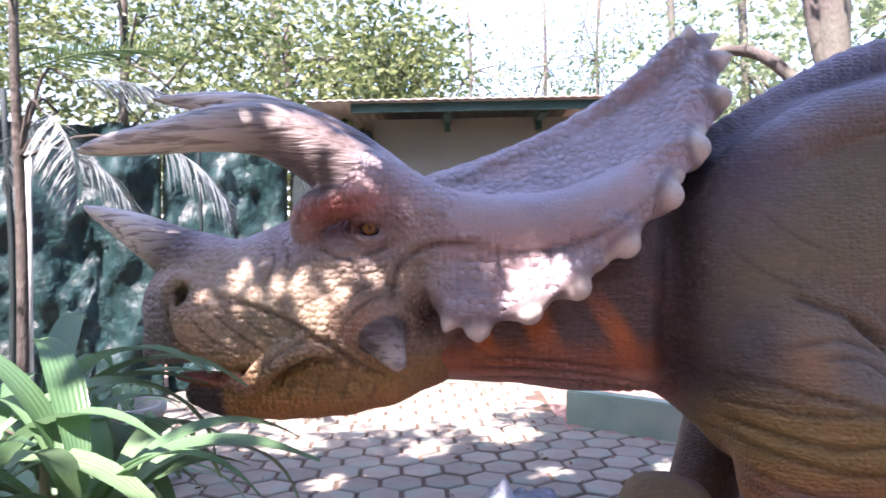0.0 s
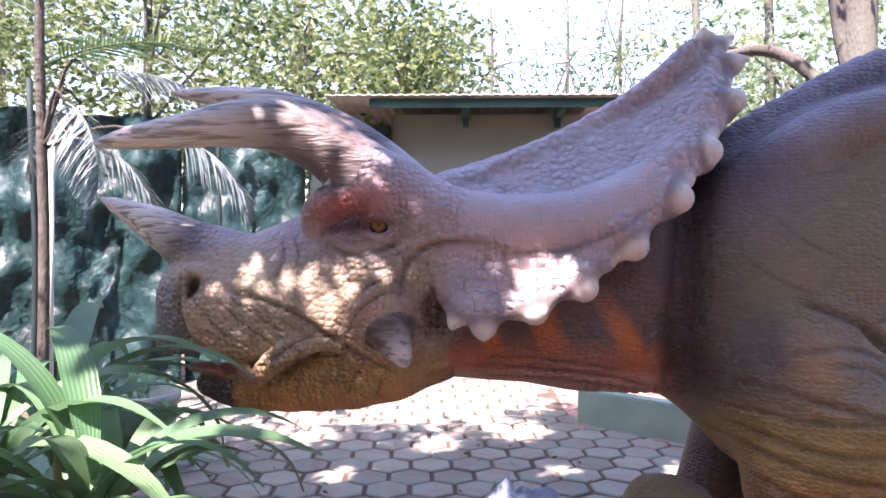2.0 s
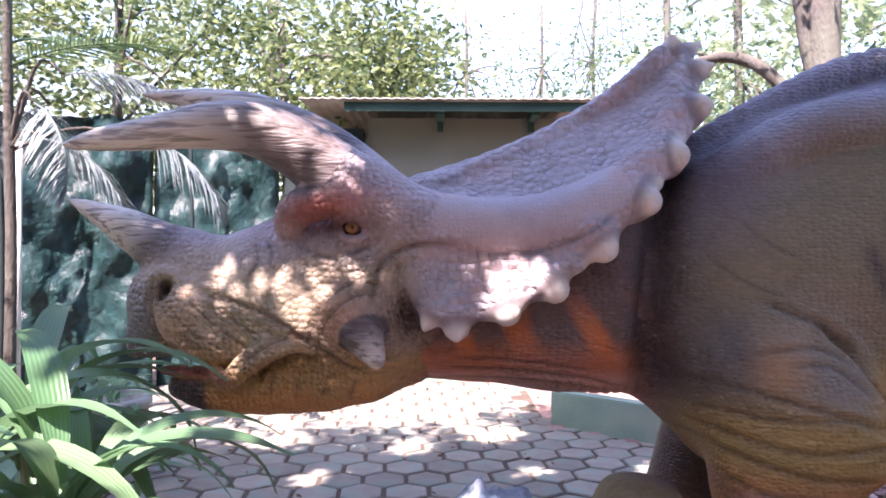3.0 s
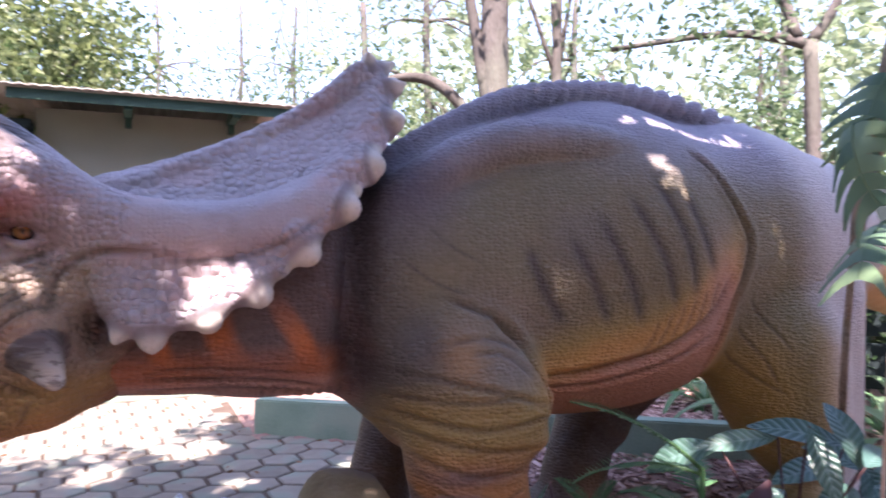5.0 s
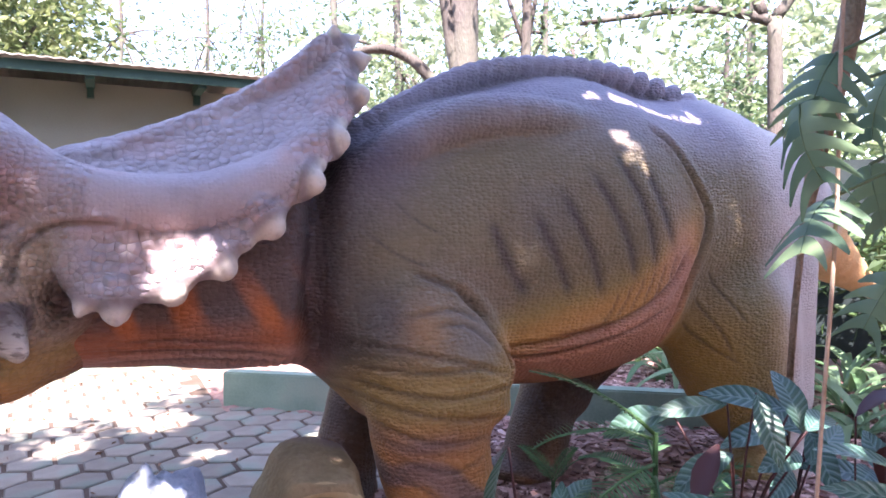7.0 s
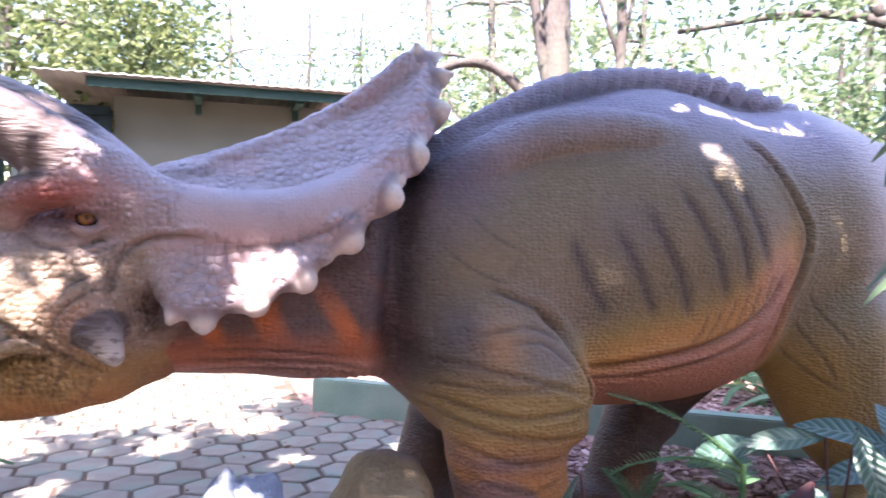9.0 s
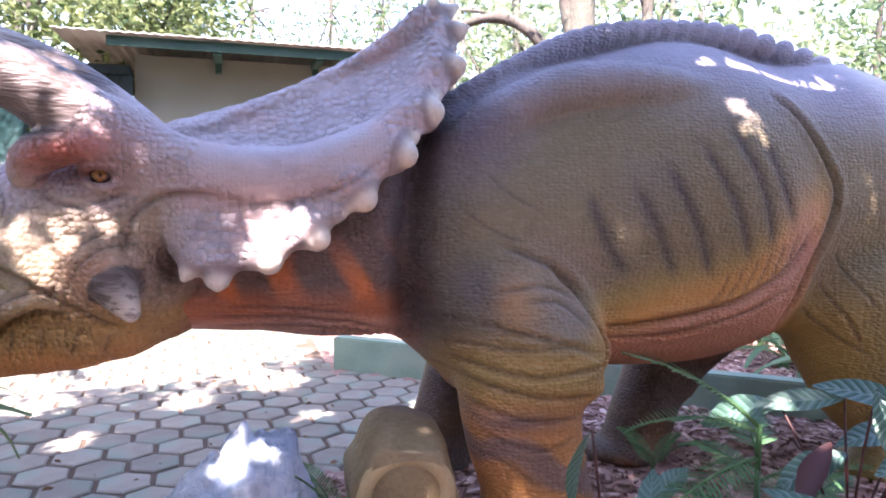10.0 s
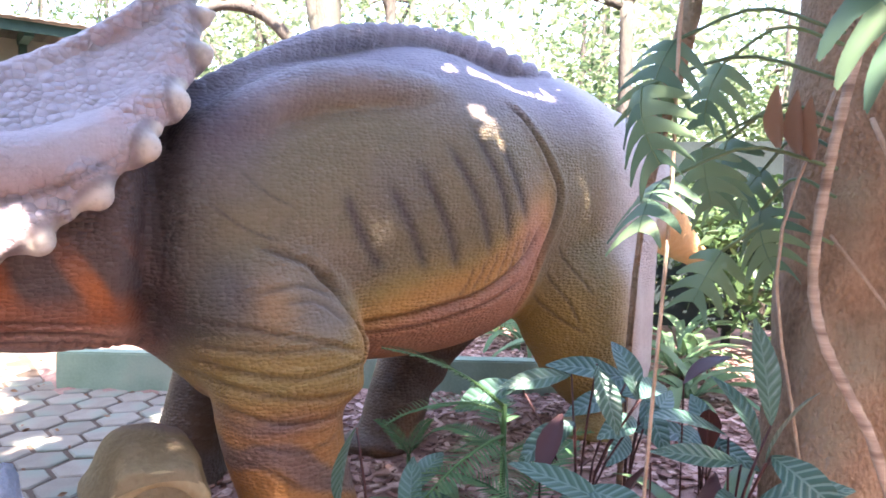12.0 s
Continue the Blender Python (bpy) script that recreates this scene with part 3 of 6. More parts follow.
def facing(v, q):
    """Normals of a quad mesh at its vertices."""
    n = np.cross(v[q[:, 2]] - v[q[:, 0]], v[q[:, 3]] - v[q[:, 1]])
    out = np.zeros_like(v)
    for k in range(4):
        np.add.at(out, q[:, k], n)
    return out / (np.linalg.norm(out, axis=1)[:, None] + 1e-12)


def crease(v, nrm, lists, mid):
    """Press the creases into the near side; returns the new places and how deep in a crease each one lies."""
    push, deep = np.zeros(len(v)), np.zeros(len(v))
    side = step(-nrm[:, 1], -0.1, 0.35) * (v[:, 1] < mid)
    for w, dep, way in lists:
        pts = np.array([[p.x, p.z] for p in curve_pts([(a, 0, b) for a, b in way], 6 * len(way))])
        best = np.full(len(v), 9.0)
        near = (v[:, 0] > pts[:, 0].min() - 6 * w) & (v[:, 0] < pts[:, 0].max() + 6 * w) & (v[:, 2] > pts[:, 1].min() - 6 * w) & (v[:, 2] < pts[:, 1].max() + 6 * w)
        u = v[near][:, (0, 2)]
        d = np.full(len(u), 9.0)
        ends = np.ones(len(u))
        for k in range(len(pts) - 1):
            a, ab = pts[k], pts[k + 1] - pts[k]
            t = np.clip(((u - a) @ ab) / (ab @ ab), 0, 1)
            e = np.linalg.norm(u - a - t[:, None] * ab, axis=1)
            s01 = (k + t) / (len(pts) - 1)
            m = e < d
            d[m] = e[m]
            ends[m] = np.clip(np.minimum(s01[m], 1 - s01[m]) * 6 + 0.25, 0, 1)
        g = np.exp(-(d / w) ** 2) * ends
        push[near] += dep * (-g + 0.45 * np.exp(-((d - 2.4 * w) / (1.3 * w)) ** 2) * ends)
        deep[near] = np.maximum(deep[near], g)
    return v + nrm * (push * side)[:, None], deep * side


def blendc(col, other, w):
    return col * (1 - w[:, None]) + np.array(other)[None] * w[:, None]


def step(v, a, b):
    t = np.clip((v - a) / (b - a), 0, 1)
    return t * t * (3 - 2 * t)


def wavy(v, f, ph=0.0):
    """Soft uneven pattern from sines."""
    x, y, z = v.T * f
    return 0.5 + 0.25 * (np.sin(1.7 * x + 1.3 * z + ph) + np.sin(2.3 * z - 1.1 * x + 2.1 * y + 1.9 * ph)) * np.cos(0.9 * x + 1.9 * y + ph)


def body_paint(v):
    x, y, z = v.T
    wv = wavy(v, 4.0) - 0.5
    zz = z + 0.10 * wv
    c = np.tile(np.array((0.225, 0.19, 0.112)), (len(v), 1))
    c = blendc(c, (0.25, 0.195, 0.14), 0.7 * step(wavy(v, 2.3, 1.4), 0.45, 0.8))
    # purple-grey back above the shoulder ledge
    ledge = np.interp(x, [0.9, 1.29, 1.58, 1.94, 2.36, 2.75, 3.4, 4.2], [1.72, 1.86, 2.0, 2.06, 2.02, 1.98, 1.95, 1.8])
    c = blendc(c, (0.31, 0.29, 0.35), step(zz - ledge, -0.12, 0.28))
    # dark blue shoulder top, with shading towards the neck painted in
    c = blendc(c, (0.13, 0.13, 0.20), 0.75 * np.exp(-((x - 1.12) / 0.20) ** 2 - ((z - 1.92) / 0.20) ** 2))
    # belly: ochre then orange, pink under the fold, rising to the flank
    edge = np.interp(x, [1.5, 1.73, 1.98, 2.25, 2.63, 2.84, 3.0], [1.10, 1.15, 1.21, 1.31, 1.46, 1.62, 1.7])
    fold = np.interp(x, [1.5, 1.73, 2.12, 2.52, 2.81, 2.91], [0.95, 0.99, 1.03, 1.12, 1.28, 1.45])
    be = step(x, 1.55, 1.8) * step(-x, -3.05, -2.93)
    c = blendc(c, (0.40, 0.28, 0.09), be * step(edge - zz, -0.12, 0.08) * 0.9)
    c = blendc(c, (0.62, 0.32, 0.10), be * step(edge - zz, 0.0, 0.17))
    c = blendc(c, (0.58, 0.27, 0.16), be * step(fold - zz, -0.05, 0.05))
    c = blendc(c, (0.50, 0.27, 0.20), 0.8 * np.exp(-((x - 2.86) / 0.13) ** 2 - ((z - 1.38) / 0.26) ** 2))
    # neck: dark with orange bands and a pale pink throat
    nk = step(-x, -1.0, -0.84)
    c = blendc(c, (0.125, 0.085, 0.075), nk)
    band = step(np.sin(24 * (x + 0.55 * z) + 2.2 * wavy(v, 5.0, 0.9)), -0.2, 0.95)
    c = blendc(c, (0.56, 0.17, 0.05), nk * band * step(-z, -1.50, -1.24) * step(z, 1.10, 1.2))
    c = blendc(c, (0.45, 0.15, 0.065), nk * 0.85 * step(-z, -1.27, -1.15))
    c = blendc(c, (0.55, 0.31, 0.24), nk * step(-z, -1.13, -1.06))
    # shoulder fold: the deep shadow between neck and body painted dark
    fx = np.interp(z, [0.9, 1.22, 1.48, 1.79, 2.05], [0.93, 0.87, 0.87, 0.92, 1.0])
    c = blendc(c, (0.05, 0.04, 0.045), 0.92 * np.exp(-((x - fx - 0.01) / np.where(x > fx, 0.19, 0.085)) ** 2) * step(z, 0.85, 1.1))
    # shoulder: a dark patch, an orange one, an ochre upper arm
    c = blendc(c, (0.10, 0.095, 0.105), 0.75 * np.exp(-((x - 1.12) / 0.11) ** 2 - ((z - 1.22) / 0.14) ** 2))
    c = blendc(c, (0.40, 0.23, 0.10), 0.7 * np.exp(-((x - 1.27) / 0.09) ** 2 - ((z - 1.16) / 0.12) ** 2))
    arm = step(x, 0.95, 1.05) * step(-x, -1.85, -1.70)
    c = blendc(c, (0.37, 0.25, 0.08), arm * 0.85 * step(-zz, -1.08, -0.92))
    # legs: orange with purple-brown bands
    lg = step(-z, -0.86, -0.66)
    c = blendc(c, (0.48, 0.205, 0.065), lg * 0.9)
    lower = step(-z, -0.74, -0.58)
    c = blendc(c, (0.19, 0.125, 0.12), lower * step(np.sin(20 * z + 7 * x + 3 * wavy(v, 5.0, 2.4)), 0.1, 0.8) * 0.85)
    c = blendc(c, (0.20, 0.13, 0.125), 0.85 * np.exp(-((x - 1.25) / 0.2) ** 2 - ((zz - 0.68) / 0.045) ** 2))
    # far legs painted dark brown, standing in for the shade under the body
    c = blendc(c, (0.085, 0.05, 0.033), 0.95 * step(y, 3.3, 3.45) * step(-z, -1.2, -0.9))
    # thigh: olive and ochre in front; skylight on the rear painted as pale grey
    th = step(x, 2.9, 3.02) * step(-z, -1.75, -1.35) * step(-y, -3.3, -3.1)
    c = blendc(c, (0.46, 0.285, 0.075), th * step(-zz, -1.35, -0.85))
    c = blendc(c, (0.17, 0.14, 0.05), 0.7 * th * np.exp(-((x - 3.42 - 0.15 * (1.2 - z)) / 0.15) ** 2))
    c = blendc(c, (0.56, 0.52, 0.51), step(x + 0.12 * wv - 0.12 * (1.4 - z), 3.42, 3.80) * 0.9)
    # grey stains
    c = blendc(c, (0.16, 0.155, 0.165), 0.35 * step(wavy(v, 3.1, 0.7), 0.6, 0.9) * step(-x, -3.2, -3.0))
    c = blendc(c, (0.60, 0.36, 0.17), step(x, 4.6, 4.9))
    return c


def head_paint(v):
    x, y, z = v.T
    wv = wavy(v, 7.0, 0.3) - 0.5
    c = np.tile(np.array((0.45, 0.36, 0.275)), (len(v), 1))
    # olive cheek, ochre and orange jaw
    c = blendc(c, (0.38, 0.30, 0.17), 0.6 * np.exp(-((x + 0.62) / 0.28) ** 2 - ((z - 1.30) / 0.16) ** 2))
    c = blendc(c, (0.45, 0.295, 0.115), step(-z - 0.1 * wv, -1.28, -1.12))
    c = blendc(c, (0.60, 0.28, 0.08), 0.8 * step(-z - 0.1 * wv, -1.10, -0.97))
    c = blendc(c, (0.60, 0.33, 0.18), 0.8 * np.exp(-((x + 1.02) / 0.12) ** 2 - ((z - 1.28) / 0.13) ** 2))
    c = blendc(c, (0.46, 0.22, 0.13), 0.8 * np.exp(-((x + 0.33) / 0.12) ** 2 - ((z - 1.33) / 0.10) ** 2))
    # mauve top of the snout and frill
    c = blendc(c, (0.47, 0.40, 0.41), step(z + 0.12 * wv, 1.50, 1.68))
    frill = step(x, -0.14, 0.02) * step(z, 1.25, 1.35)
    c = blendc(c, (0.50, 0.445, 0.475), frill)
    c = blendc(c, (0.58, 0.42, 0.41), frill * 0.6 * step(wavy(v, 6.0, 0.4), 0.55, 0.8))
    c = blendc(c, (0.50, 0.33, 0.29), frill * 0.5 * np.exp(-((z - 1.60 - 0.25 * np.clip(x - 0.35, 0, 1)) / 0.05) ** 2))
    # reddish brow over a dark red hollow, its shade painted in
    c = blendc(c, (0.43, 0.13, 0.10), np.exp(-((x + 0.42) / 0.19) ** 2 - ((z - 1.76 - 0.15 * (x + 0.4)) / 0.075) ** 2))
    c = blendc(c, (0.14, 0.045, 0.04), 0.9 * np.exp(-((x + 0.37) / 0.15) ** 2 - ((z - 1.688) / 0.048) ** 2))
    # beak and lower beak
    front = np.interp(z, [1.0, 1.15, 1.25, 1.35, 1.5], [-1.08, -1.08, -1.10, -1.13, -1.14])
    c = blendc(c, (0.28, 0.22, 0.19), step(front - x, -0.01, 0.015) * step(-z, -1.50, -1.43))
    c = blendc(c, (0.075, 0.055, 0.05), step(-x, 0.90, 0.95) * step(-z, -1.065, -1.055))
    c = blendc(c, (0.14, 0.12, 0.12), 0.8 * step(-x, 0.98, 1.10) * step(z, 1.52, 1.60))
    # pink inside of the mouth and its corner
    c = blendc(c, (0.45, 0.13, 0.11), step(-x, 0.86, 0.90) * np.exp(-((z - 1.095) / 0.032) ** 2))
    c = blendc(c, (0.50, 0.22, 0.16), 0.85 * np.exp(-((x + 0.83) / 0.055) ** 2 - ((z - 1.085) / 0.045) ** 2))
    c = blendc(c, (0.50, 0.34, 0.24), 0.7 * np.exp(-((x + 0.64) / 0.13) ** 2 - ((z - 1.215 - 0.4 * (x + 0.62)) / 0.03) ** 2))
    # nostril and hollow behind the cheek, shade painted into both; throat
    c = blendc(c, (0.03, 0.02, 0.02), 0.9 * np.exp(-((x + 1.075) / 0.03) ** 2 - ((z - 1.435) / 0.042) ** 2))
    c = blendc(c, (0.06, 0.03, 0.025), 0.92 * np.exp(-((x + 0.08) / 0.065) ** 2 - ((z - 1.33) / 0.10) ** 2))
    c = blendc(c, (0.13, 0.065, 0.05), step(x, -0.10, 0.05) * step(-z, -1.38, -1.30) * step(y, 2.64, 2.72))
    c = blendc(c, (0.33, 0.13, 0.07), step(x, -0.2, 0.05) * step(-z, -1.16, -1.05) * step(y, 2.62, 2.70))
    return c


def horn_weight(v):
    """How far a point lies on a horn, a cheek spike or a knob of the frill, and how near its tip."""
    w, t, kn = np.zeros(len(v)), np.zeros(len(v)), np.zeros(len(v))

    def add(pts, r, s0, s1, tm=1.0, knob=0.0):
        pts = np.array([list(p) for p in pts])
        best, s = np.full(len(v), 9.0), np.zeros(len(v))
        for k in range(len(pts) - 1):
            a, ab = pts[k], pts[k + 1] - pts[k]
            u = np.clip(((v - a) @ ab) / (ab @ ab), 0, 1)
            d = np.linalg.norm(v - a - u[:, None] * ab, axis=1)
            closer = d < best
            best[closer], s[closer] = d[closer], ((k + u) / (len(pts) - 1))[closer]
        m = (1 - step(best, r, r * 1.25)) * step(s, s0, s1)
        better = m > w
        w[better], t[better], kn[better] = m[better], s[better] * tm, knob

    for f in (lambda p: p, across):
        add(NEAR_HORN if f(NEAR_HORN[0]) == NEAR_HORN[0] else FAR_HORN, 0.155, 0.13, 0.21)
        add([f(p) for p in CHEEK_SPIKE], 0.100, 0.38, 0.44, 0.62)
    for f in (lambda p: p, over):
        mar = [Vector(f(p)) for p in curve_pts(MARGIN, 60)]
        for kp, r in KNOBS:
            tip = Vector(f(kp))
            foot = knob_foot(tip, mar)
            add([foot, tip], r * 1.15, 0.10, 0.22, 0.86, 1.0)
    add(NOSE_HORN, 0.15, 0.3, 0.45)
    return w, t, kn


def skin_material(name, scale, depth, crease, wrinkle=0.35, flat=(1.0, 1.0, 1.0), soft=0.35):
    """Painted cast skin: the mesh's own paint, scales with sharp joints as relief, dark wash in the joints."""
    m, nt, p = material(name, 0.5, 0.42)
    at = nt.nodes.new("ShaderNodeAttribute")
    at.attribute_name = "paint"
    warp = tex(nt, "Noise", scale * 0.30, 2)
    co = nt.nodes.new("ShaderNodeVectorMath")
    co.operation = "MULTIPLY_ADD"
    nt.links.new(warp.outputs["Color"], co.inputs[0])
    co.inputs[1].default_value = (0.7 / scale,) * 3
    mp = nt.nodes.new("ShaderNodeMapping")
    mp.inputs["Scale"].default_value = flat
    nt.links.new(nt.nodes.new("ShaderNodeTexCoord").outputs["Object"], mp.inputs[0])
    nt.links.new(mp.outputs[0], co.inputs[2])
    vor = tex(nt, "Voronoi", scale, 0, feature="F1", Randomness=0.62)
    vedge = tex(nt, "Voronoi", scale, 0, feature="DISTANCE_TO_EDGE", Randomness=0.62)
    for n in (vor, vedge):
        nt.links.new(co.outputs[0], n.inputs["Vector"])
    joint = ramp(nt, vedge.outputs["Distance"], [(0.0, 0.0), (0.025, 0.45), (0.08, 1.0)])
    dome = ramp(nt, vor.outputs["Distance"], [(0.0, 1.0), (0.75, 0.0)])
    cell = mathn(nt, "ADD", mathn(nt, "MULTIPLY", joint, 0.12), mathn(nt, "MULTIPLY", dome, 1.15))
    fine = tex(nt, "Noise", scale * 4, 5)
    big = tex(nt, "Noise", 3.0, 6)
    blot = tex(nt, "Noise", 13.0, 5)
    wr = tex(nt, "Noise", 6.0, 4, stretch=(1.0, 1.0, 3.2))
    fold = ramp(nt, mathn(nt, "ABSOLUTE", mathn(nt, "SUBTRACT", wr.outputs[0], 0.5)), [(0.0, 0.0), (0.025, 1.0)])
    c = mix(nt, mathn(nt, "MULTIPLY", ramp(nt, big.outputs[0], [(0.3, 0.0), (0.7, 1.0)]), 0.45), at.outputs["Color"], (0.76, 0.74, 0.76), "MULTIPLY")
    c = mix(nt, mathn(nt, "MULTIPLY", ramp(nt, blot.outputs[0], [(0.45, 0.0), (0.7, 1.0)]), 0.22), c, (0.66, 0.60, 0.56), "MULTIPLY")
    c = mix(nt, mathn(nt, "MULTIPLY", mathn(nt, "SUBTRACT", 1.0, joint), crease), c, (0.05, 0.035, 0.035))
    c = mix(nt, mathn(nt, "MULTIPLY", mathn(nt, "SUBTRACT", 1.0, fold), wrinkle * 0.7), c, (0.06, 0.045, 0.04))
    c = mix(nt, mathn(nt, "MULTIPLY", mathn(nt, "SUBTRACT", vor.outputs["Color"], 0.5), 0.10), c, (0.75, 0.7, 0.68), "SCREEN")
    c = mix(nt, 0.18, c, ramp(nt, fine.outputs[0], [(0.3, 0.3), (0.7, 0.75)]), "SOFT_LIGHT")
    nt.links.new(c, p.inputs["Base Color"])
    nt.links.new(ramp(nt, fine.outputs[0], [(0.3, 0.42), (0.7, 0.66)]), p.inputs["Roughness"])
    # scales are crisp in places and worn nearly smooth in others
    worn = tex(nt, "Noise", 5.5, 3)
    cell = mathn(nt, "MULTIPLY", cell, ramp(nt, worn.outputs[0], [(0.36, soft), (0.62, 1.0)]))
    h = mathn(nt, "ADD", mathn(nt, "ADD", cell, mathn(nt, "MULTIPLY", fold, wrinkle)), mathn(nt, "MULTIPLY", fine.outputs[0], 0.08))
    nt.links.new(bump(nt, h, 1.0, depth), p.inputs["Normal"])
    return m


def horn_material(name, stretch, rib=0.62):
    """Horn: fine ribs along its length, pale and worn to the tip."""
    m, nt, p = material(name, 0.45, 0.4)
    at = nt.nodes.new("ShaderNodeAttribute")
    at.attribute_name = "paint"
    n = tex(nt, "Noise", 9.0, 5, stretch=stretch)
    g = tex(nt, "Noise", 36.0, 3, stretch=stretch)
    c = mix(nt, mathn(nt, "MULTIPLY", ramp(nt, g.outputs[0], [(0.40, 1.0), (0.50, 0.0)]), rib), at.outputs["Color"], (0.075, 0.05, 0.045))
    c = mix(nt, 0.35, c, ramp(nt, n.outputs[0], [(0.3, 0.3), (0.7, 0.8)]), "SOFT_LIGHT")
    nt.links.new(c, p.inputs["Base Color"])
    nt.links.new(bump(nt, g.outputs[0], 0.9, 0.026 * rib), p.inputs["Normal"])
    return m


def dinosaur():
    vb, qb = body_solid().skin()
    vh, qh = head_solid().skin()
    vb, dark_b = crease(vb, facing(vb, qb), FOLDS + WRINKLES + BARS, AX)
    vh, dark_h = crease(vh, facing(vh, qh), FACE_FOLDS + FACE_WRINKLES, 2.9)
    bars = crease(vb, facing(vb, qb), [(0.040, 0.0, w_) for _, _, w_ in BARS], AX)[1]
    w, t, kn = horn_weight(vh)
    # creases darkened by depth: a dark wash with their shade painted in
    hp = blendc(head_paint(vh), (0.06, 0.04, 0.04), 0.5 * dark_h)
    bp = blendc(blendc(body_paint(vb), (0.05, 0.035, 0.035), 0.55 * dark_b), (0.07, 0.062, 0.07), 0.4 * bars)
    foot = np.array((0.13, 0.105, 0.10))[None] * (1 - kn[:, None]) + np.array((0.27, 0.225, 0.23))[None] * kn[:, None]
    pale = step(t, 0.30, 0.72)[:, None]
    tip = np.array((0.66, 0.61, 0.54))[None] * pale + foot * (1 - pale)
    hp = hp * (1 - w[:, None]) + tip * w[:, None]
    eb = bmesh.new()
    bmesh.ops.create_uvsphere(eb, u_segments=24, v_segments=16, radius=0.046, matrix=Matrix.Translation((-0.305, 2.648, 1.686)))
    ev = np.array([v.co[:] for v in eb.verts])
    eq = [[v.index for v in f.verts] for f in eb.faces]
    eb.free()
    verts = np.concatenate([vb, vh, ev])
    faces = qb.tolist() + (qh + len(vb)).tolist() + [[i + len(vb) + len(vh) for i in f] for f in eq]
    me = bpy.data.meshes.new("dinosaur_statue")
    me.from_pydata(verts.tolist(), [], faces)
    # eye: amber iris round a dark pupil
    d = np.linalg.norm((ev - (-0.308, 2.609, 1.680))[:, (0, 2)], axis=1)
    ec = np.where((d < 0.009)[:, None], (0.01, 0.008, 0.008), np.where((d < 0.023)[:, None], (0.20, 0.07, 0.014), (0.03, 0.015, 0.012)))
    paint = np.ones((len(verts), 4), np.float32)
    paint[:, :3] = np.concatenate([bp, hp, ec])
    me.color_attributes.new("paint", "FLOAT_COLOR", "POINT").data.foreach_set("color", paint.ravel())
    eye, em, ep = material("eye", 0.08, 0.6)
    ea = em.nodes.new("ShaderNodeAttribute")
    ea.attribute_name = "paint"
    em.links.new(ea.outputs["Color"], ep.inputs["Base Color"])
    for mm in (skin_material("skin_body", 48.0, 0.0075, 0.02, 0.14, (0.75, 1.0, 1.25), 0.45), skin_material("skin_face", 42.0, 0.014, 0.045, 0.08), skin_material("skin_frill", 26.0, 0.022, 0.03, 0.06, (1.0, 1.0, 1.0), 0.55), horn_material("horn", (0.12, 1.5, 1.5)), eye, skin_material("skin_ridge", 60.0, 0.004, 0.06, 0.08), horn_material("knob_horn", (1.0, 0.6, 1.0), 0.14)):
        me.materials.append(mm)
    hx = vh[qh].mean(1)
    slot = np.concatenate([np.zeros(len(qb)), np.where(w[qh].mean(1) > 0.5, np.where(kn[qh].mean(1) > 0.5, 6, 3), np.where(hx[:, 0] > 0.0, 2, 1)), np.full(len(eq), 4)]).astype(np.int32)
    ri = np.array([list(p) for p in curve_pts(RIDGE, 40)[2:26]])
    near_ridge = np.min([np.linalg.norm(hx - p, axis=1) for p in ri], 0) < 0.118
    slot[len(qb):len(qb) + len(qh)][near_ridge & (slot[len(qb):len(qb) + len(qh)] == 2)] = 5
    me.polygons.foreach_set("material_index", slot)
    me.polygons.foreach_set("use_smooth", np.ones(len(faces), bool))
    ob = new("dinosaur_statue", me)
    return tagged(ob, "life-size three-horned dinosaur statue, scaly purple-grey and orange, standing in mulch bed", "dinosaur statue")


dinosaur()

# ---- ground and beds ----
bm = bmesh.new()
bmesh.ops.create_grid(bm, x_segments=2, y_segments=2, size=400)
tagged(part("ground", bm, M["earth"]), "brown earth ground under trees", "ground", kind="structure").location.z = -0.03

KERB_A, KERB_B = Vector((1.03, 6.32, 0)), Vector((4.6, 3.35, 0))


def behind_kerb(x, y):
    d = KERB_B - KERB_A
    return d.x * (y - KERB_A.y) - d.y * (x - KERB_A.x) > 0


bm = bmesh.new()
n = 60
vs = {}
for i in range(n + 1):
    for j in range(n + 1):
        x, y = -6 + 16 * i / n, -3 + 13 * j / n
        bed = y < 3.62 + 0.12 * math.sin(x * 1.7) or (x > 2.05 + 0.1 * math.sin(y * 3)) or behind_kerb(x, y) and x > 1.0
        z = 0.035 + 0.03 * noise.noise(Vector((x * 1.3, y * 1.3, 0))) if bed else -0.028
        vs[i, j] = bm.verts.new((x, y, z))
for i in range(n):
    for j in range(n):
        bm.faces.new((vs[i, j], vs[i + 1, j], vs[i + 1, j + 1], vs[i, j + 1]))
tagged(part("planting_bed", bm, M["mulch"], smooth=True), "reddish bark mulch bed round the statue", "planting bed", kind="structure")

# low green kerb wall
bm = bmesh.new()
d = KERB_B - KERB_A
ang = math.degrees(math.atan2(d.y, d.x))
box(bm, (0, 0, -0.05), (d.length, 0.16, 0.31), 0.012)
kerb = tagged(part("low_wall", bm, M["green_paint"]), "low pale-green painted concrete wall edging the bed", "wall", kind="structure")
kerb.matrix_world = pose(*KERB_A, 0, 0, ang)

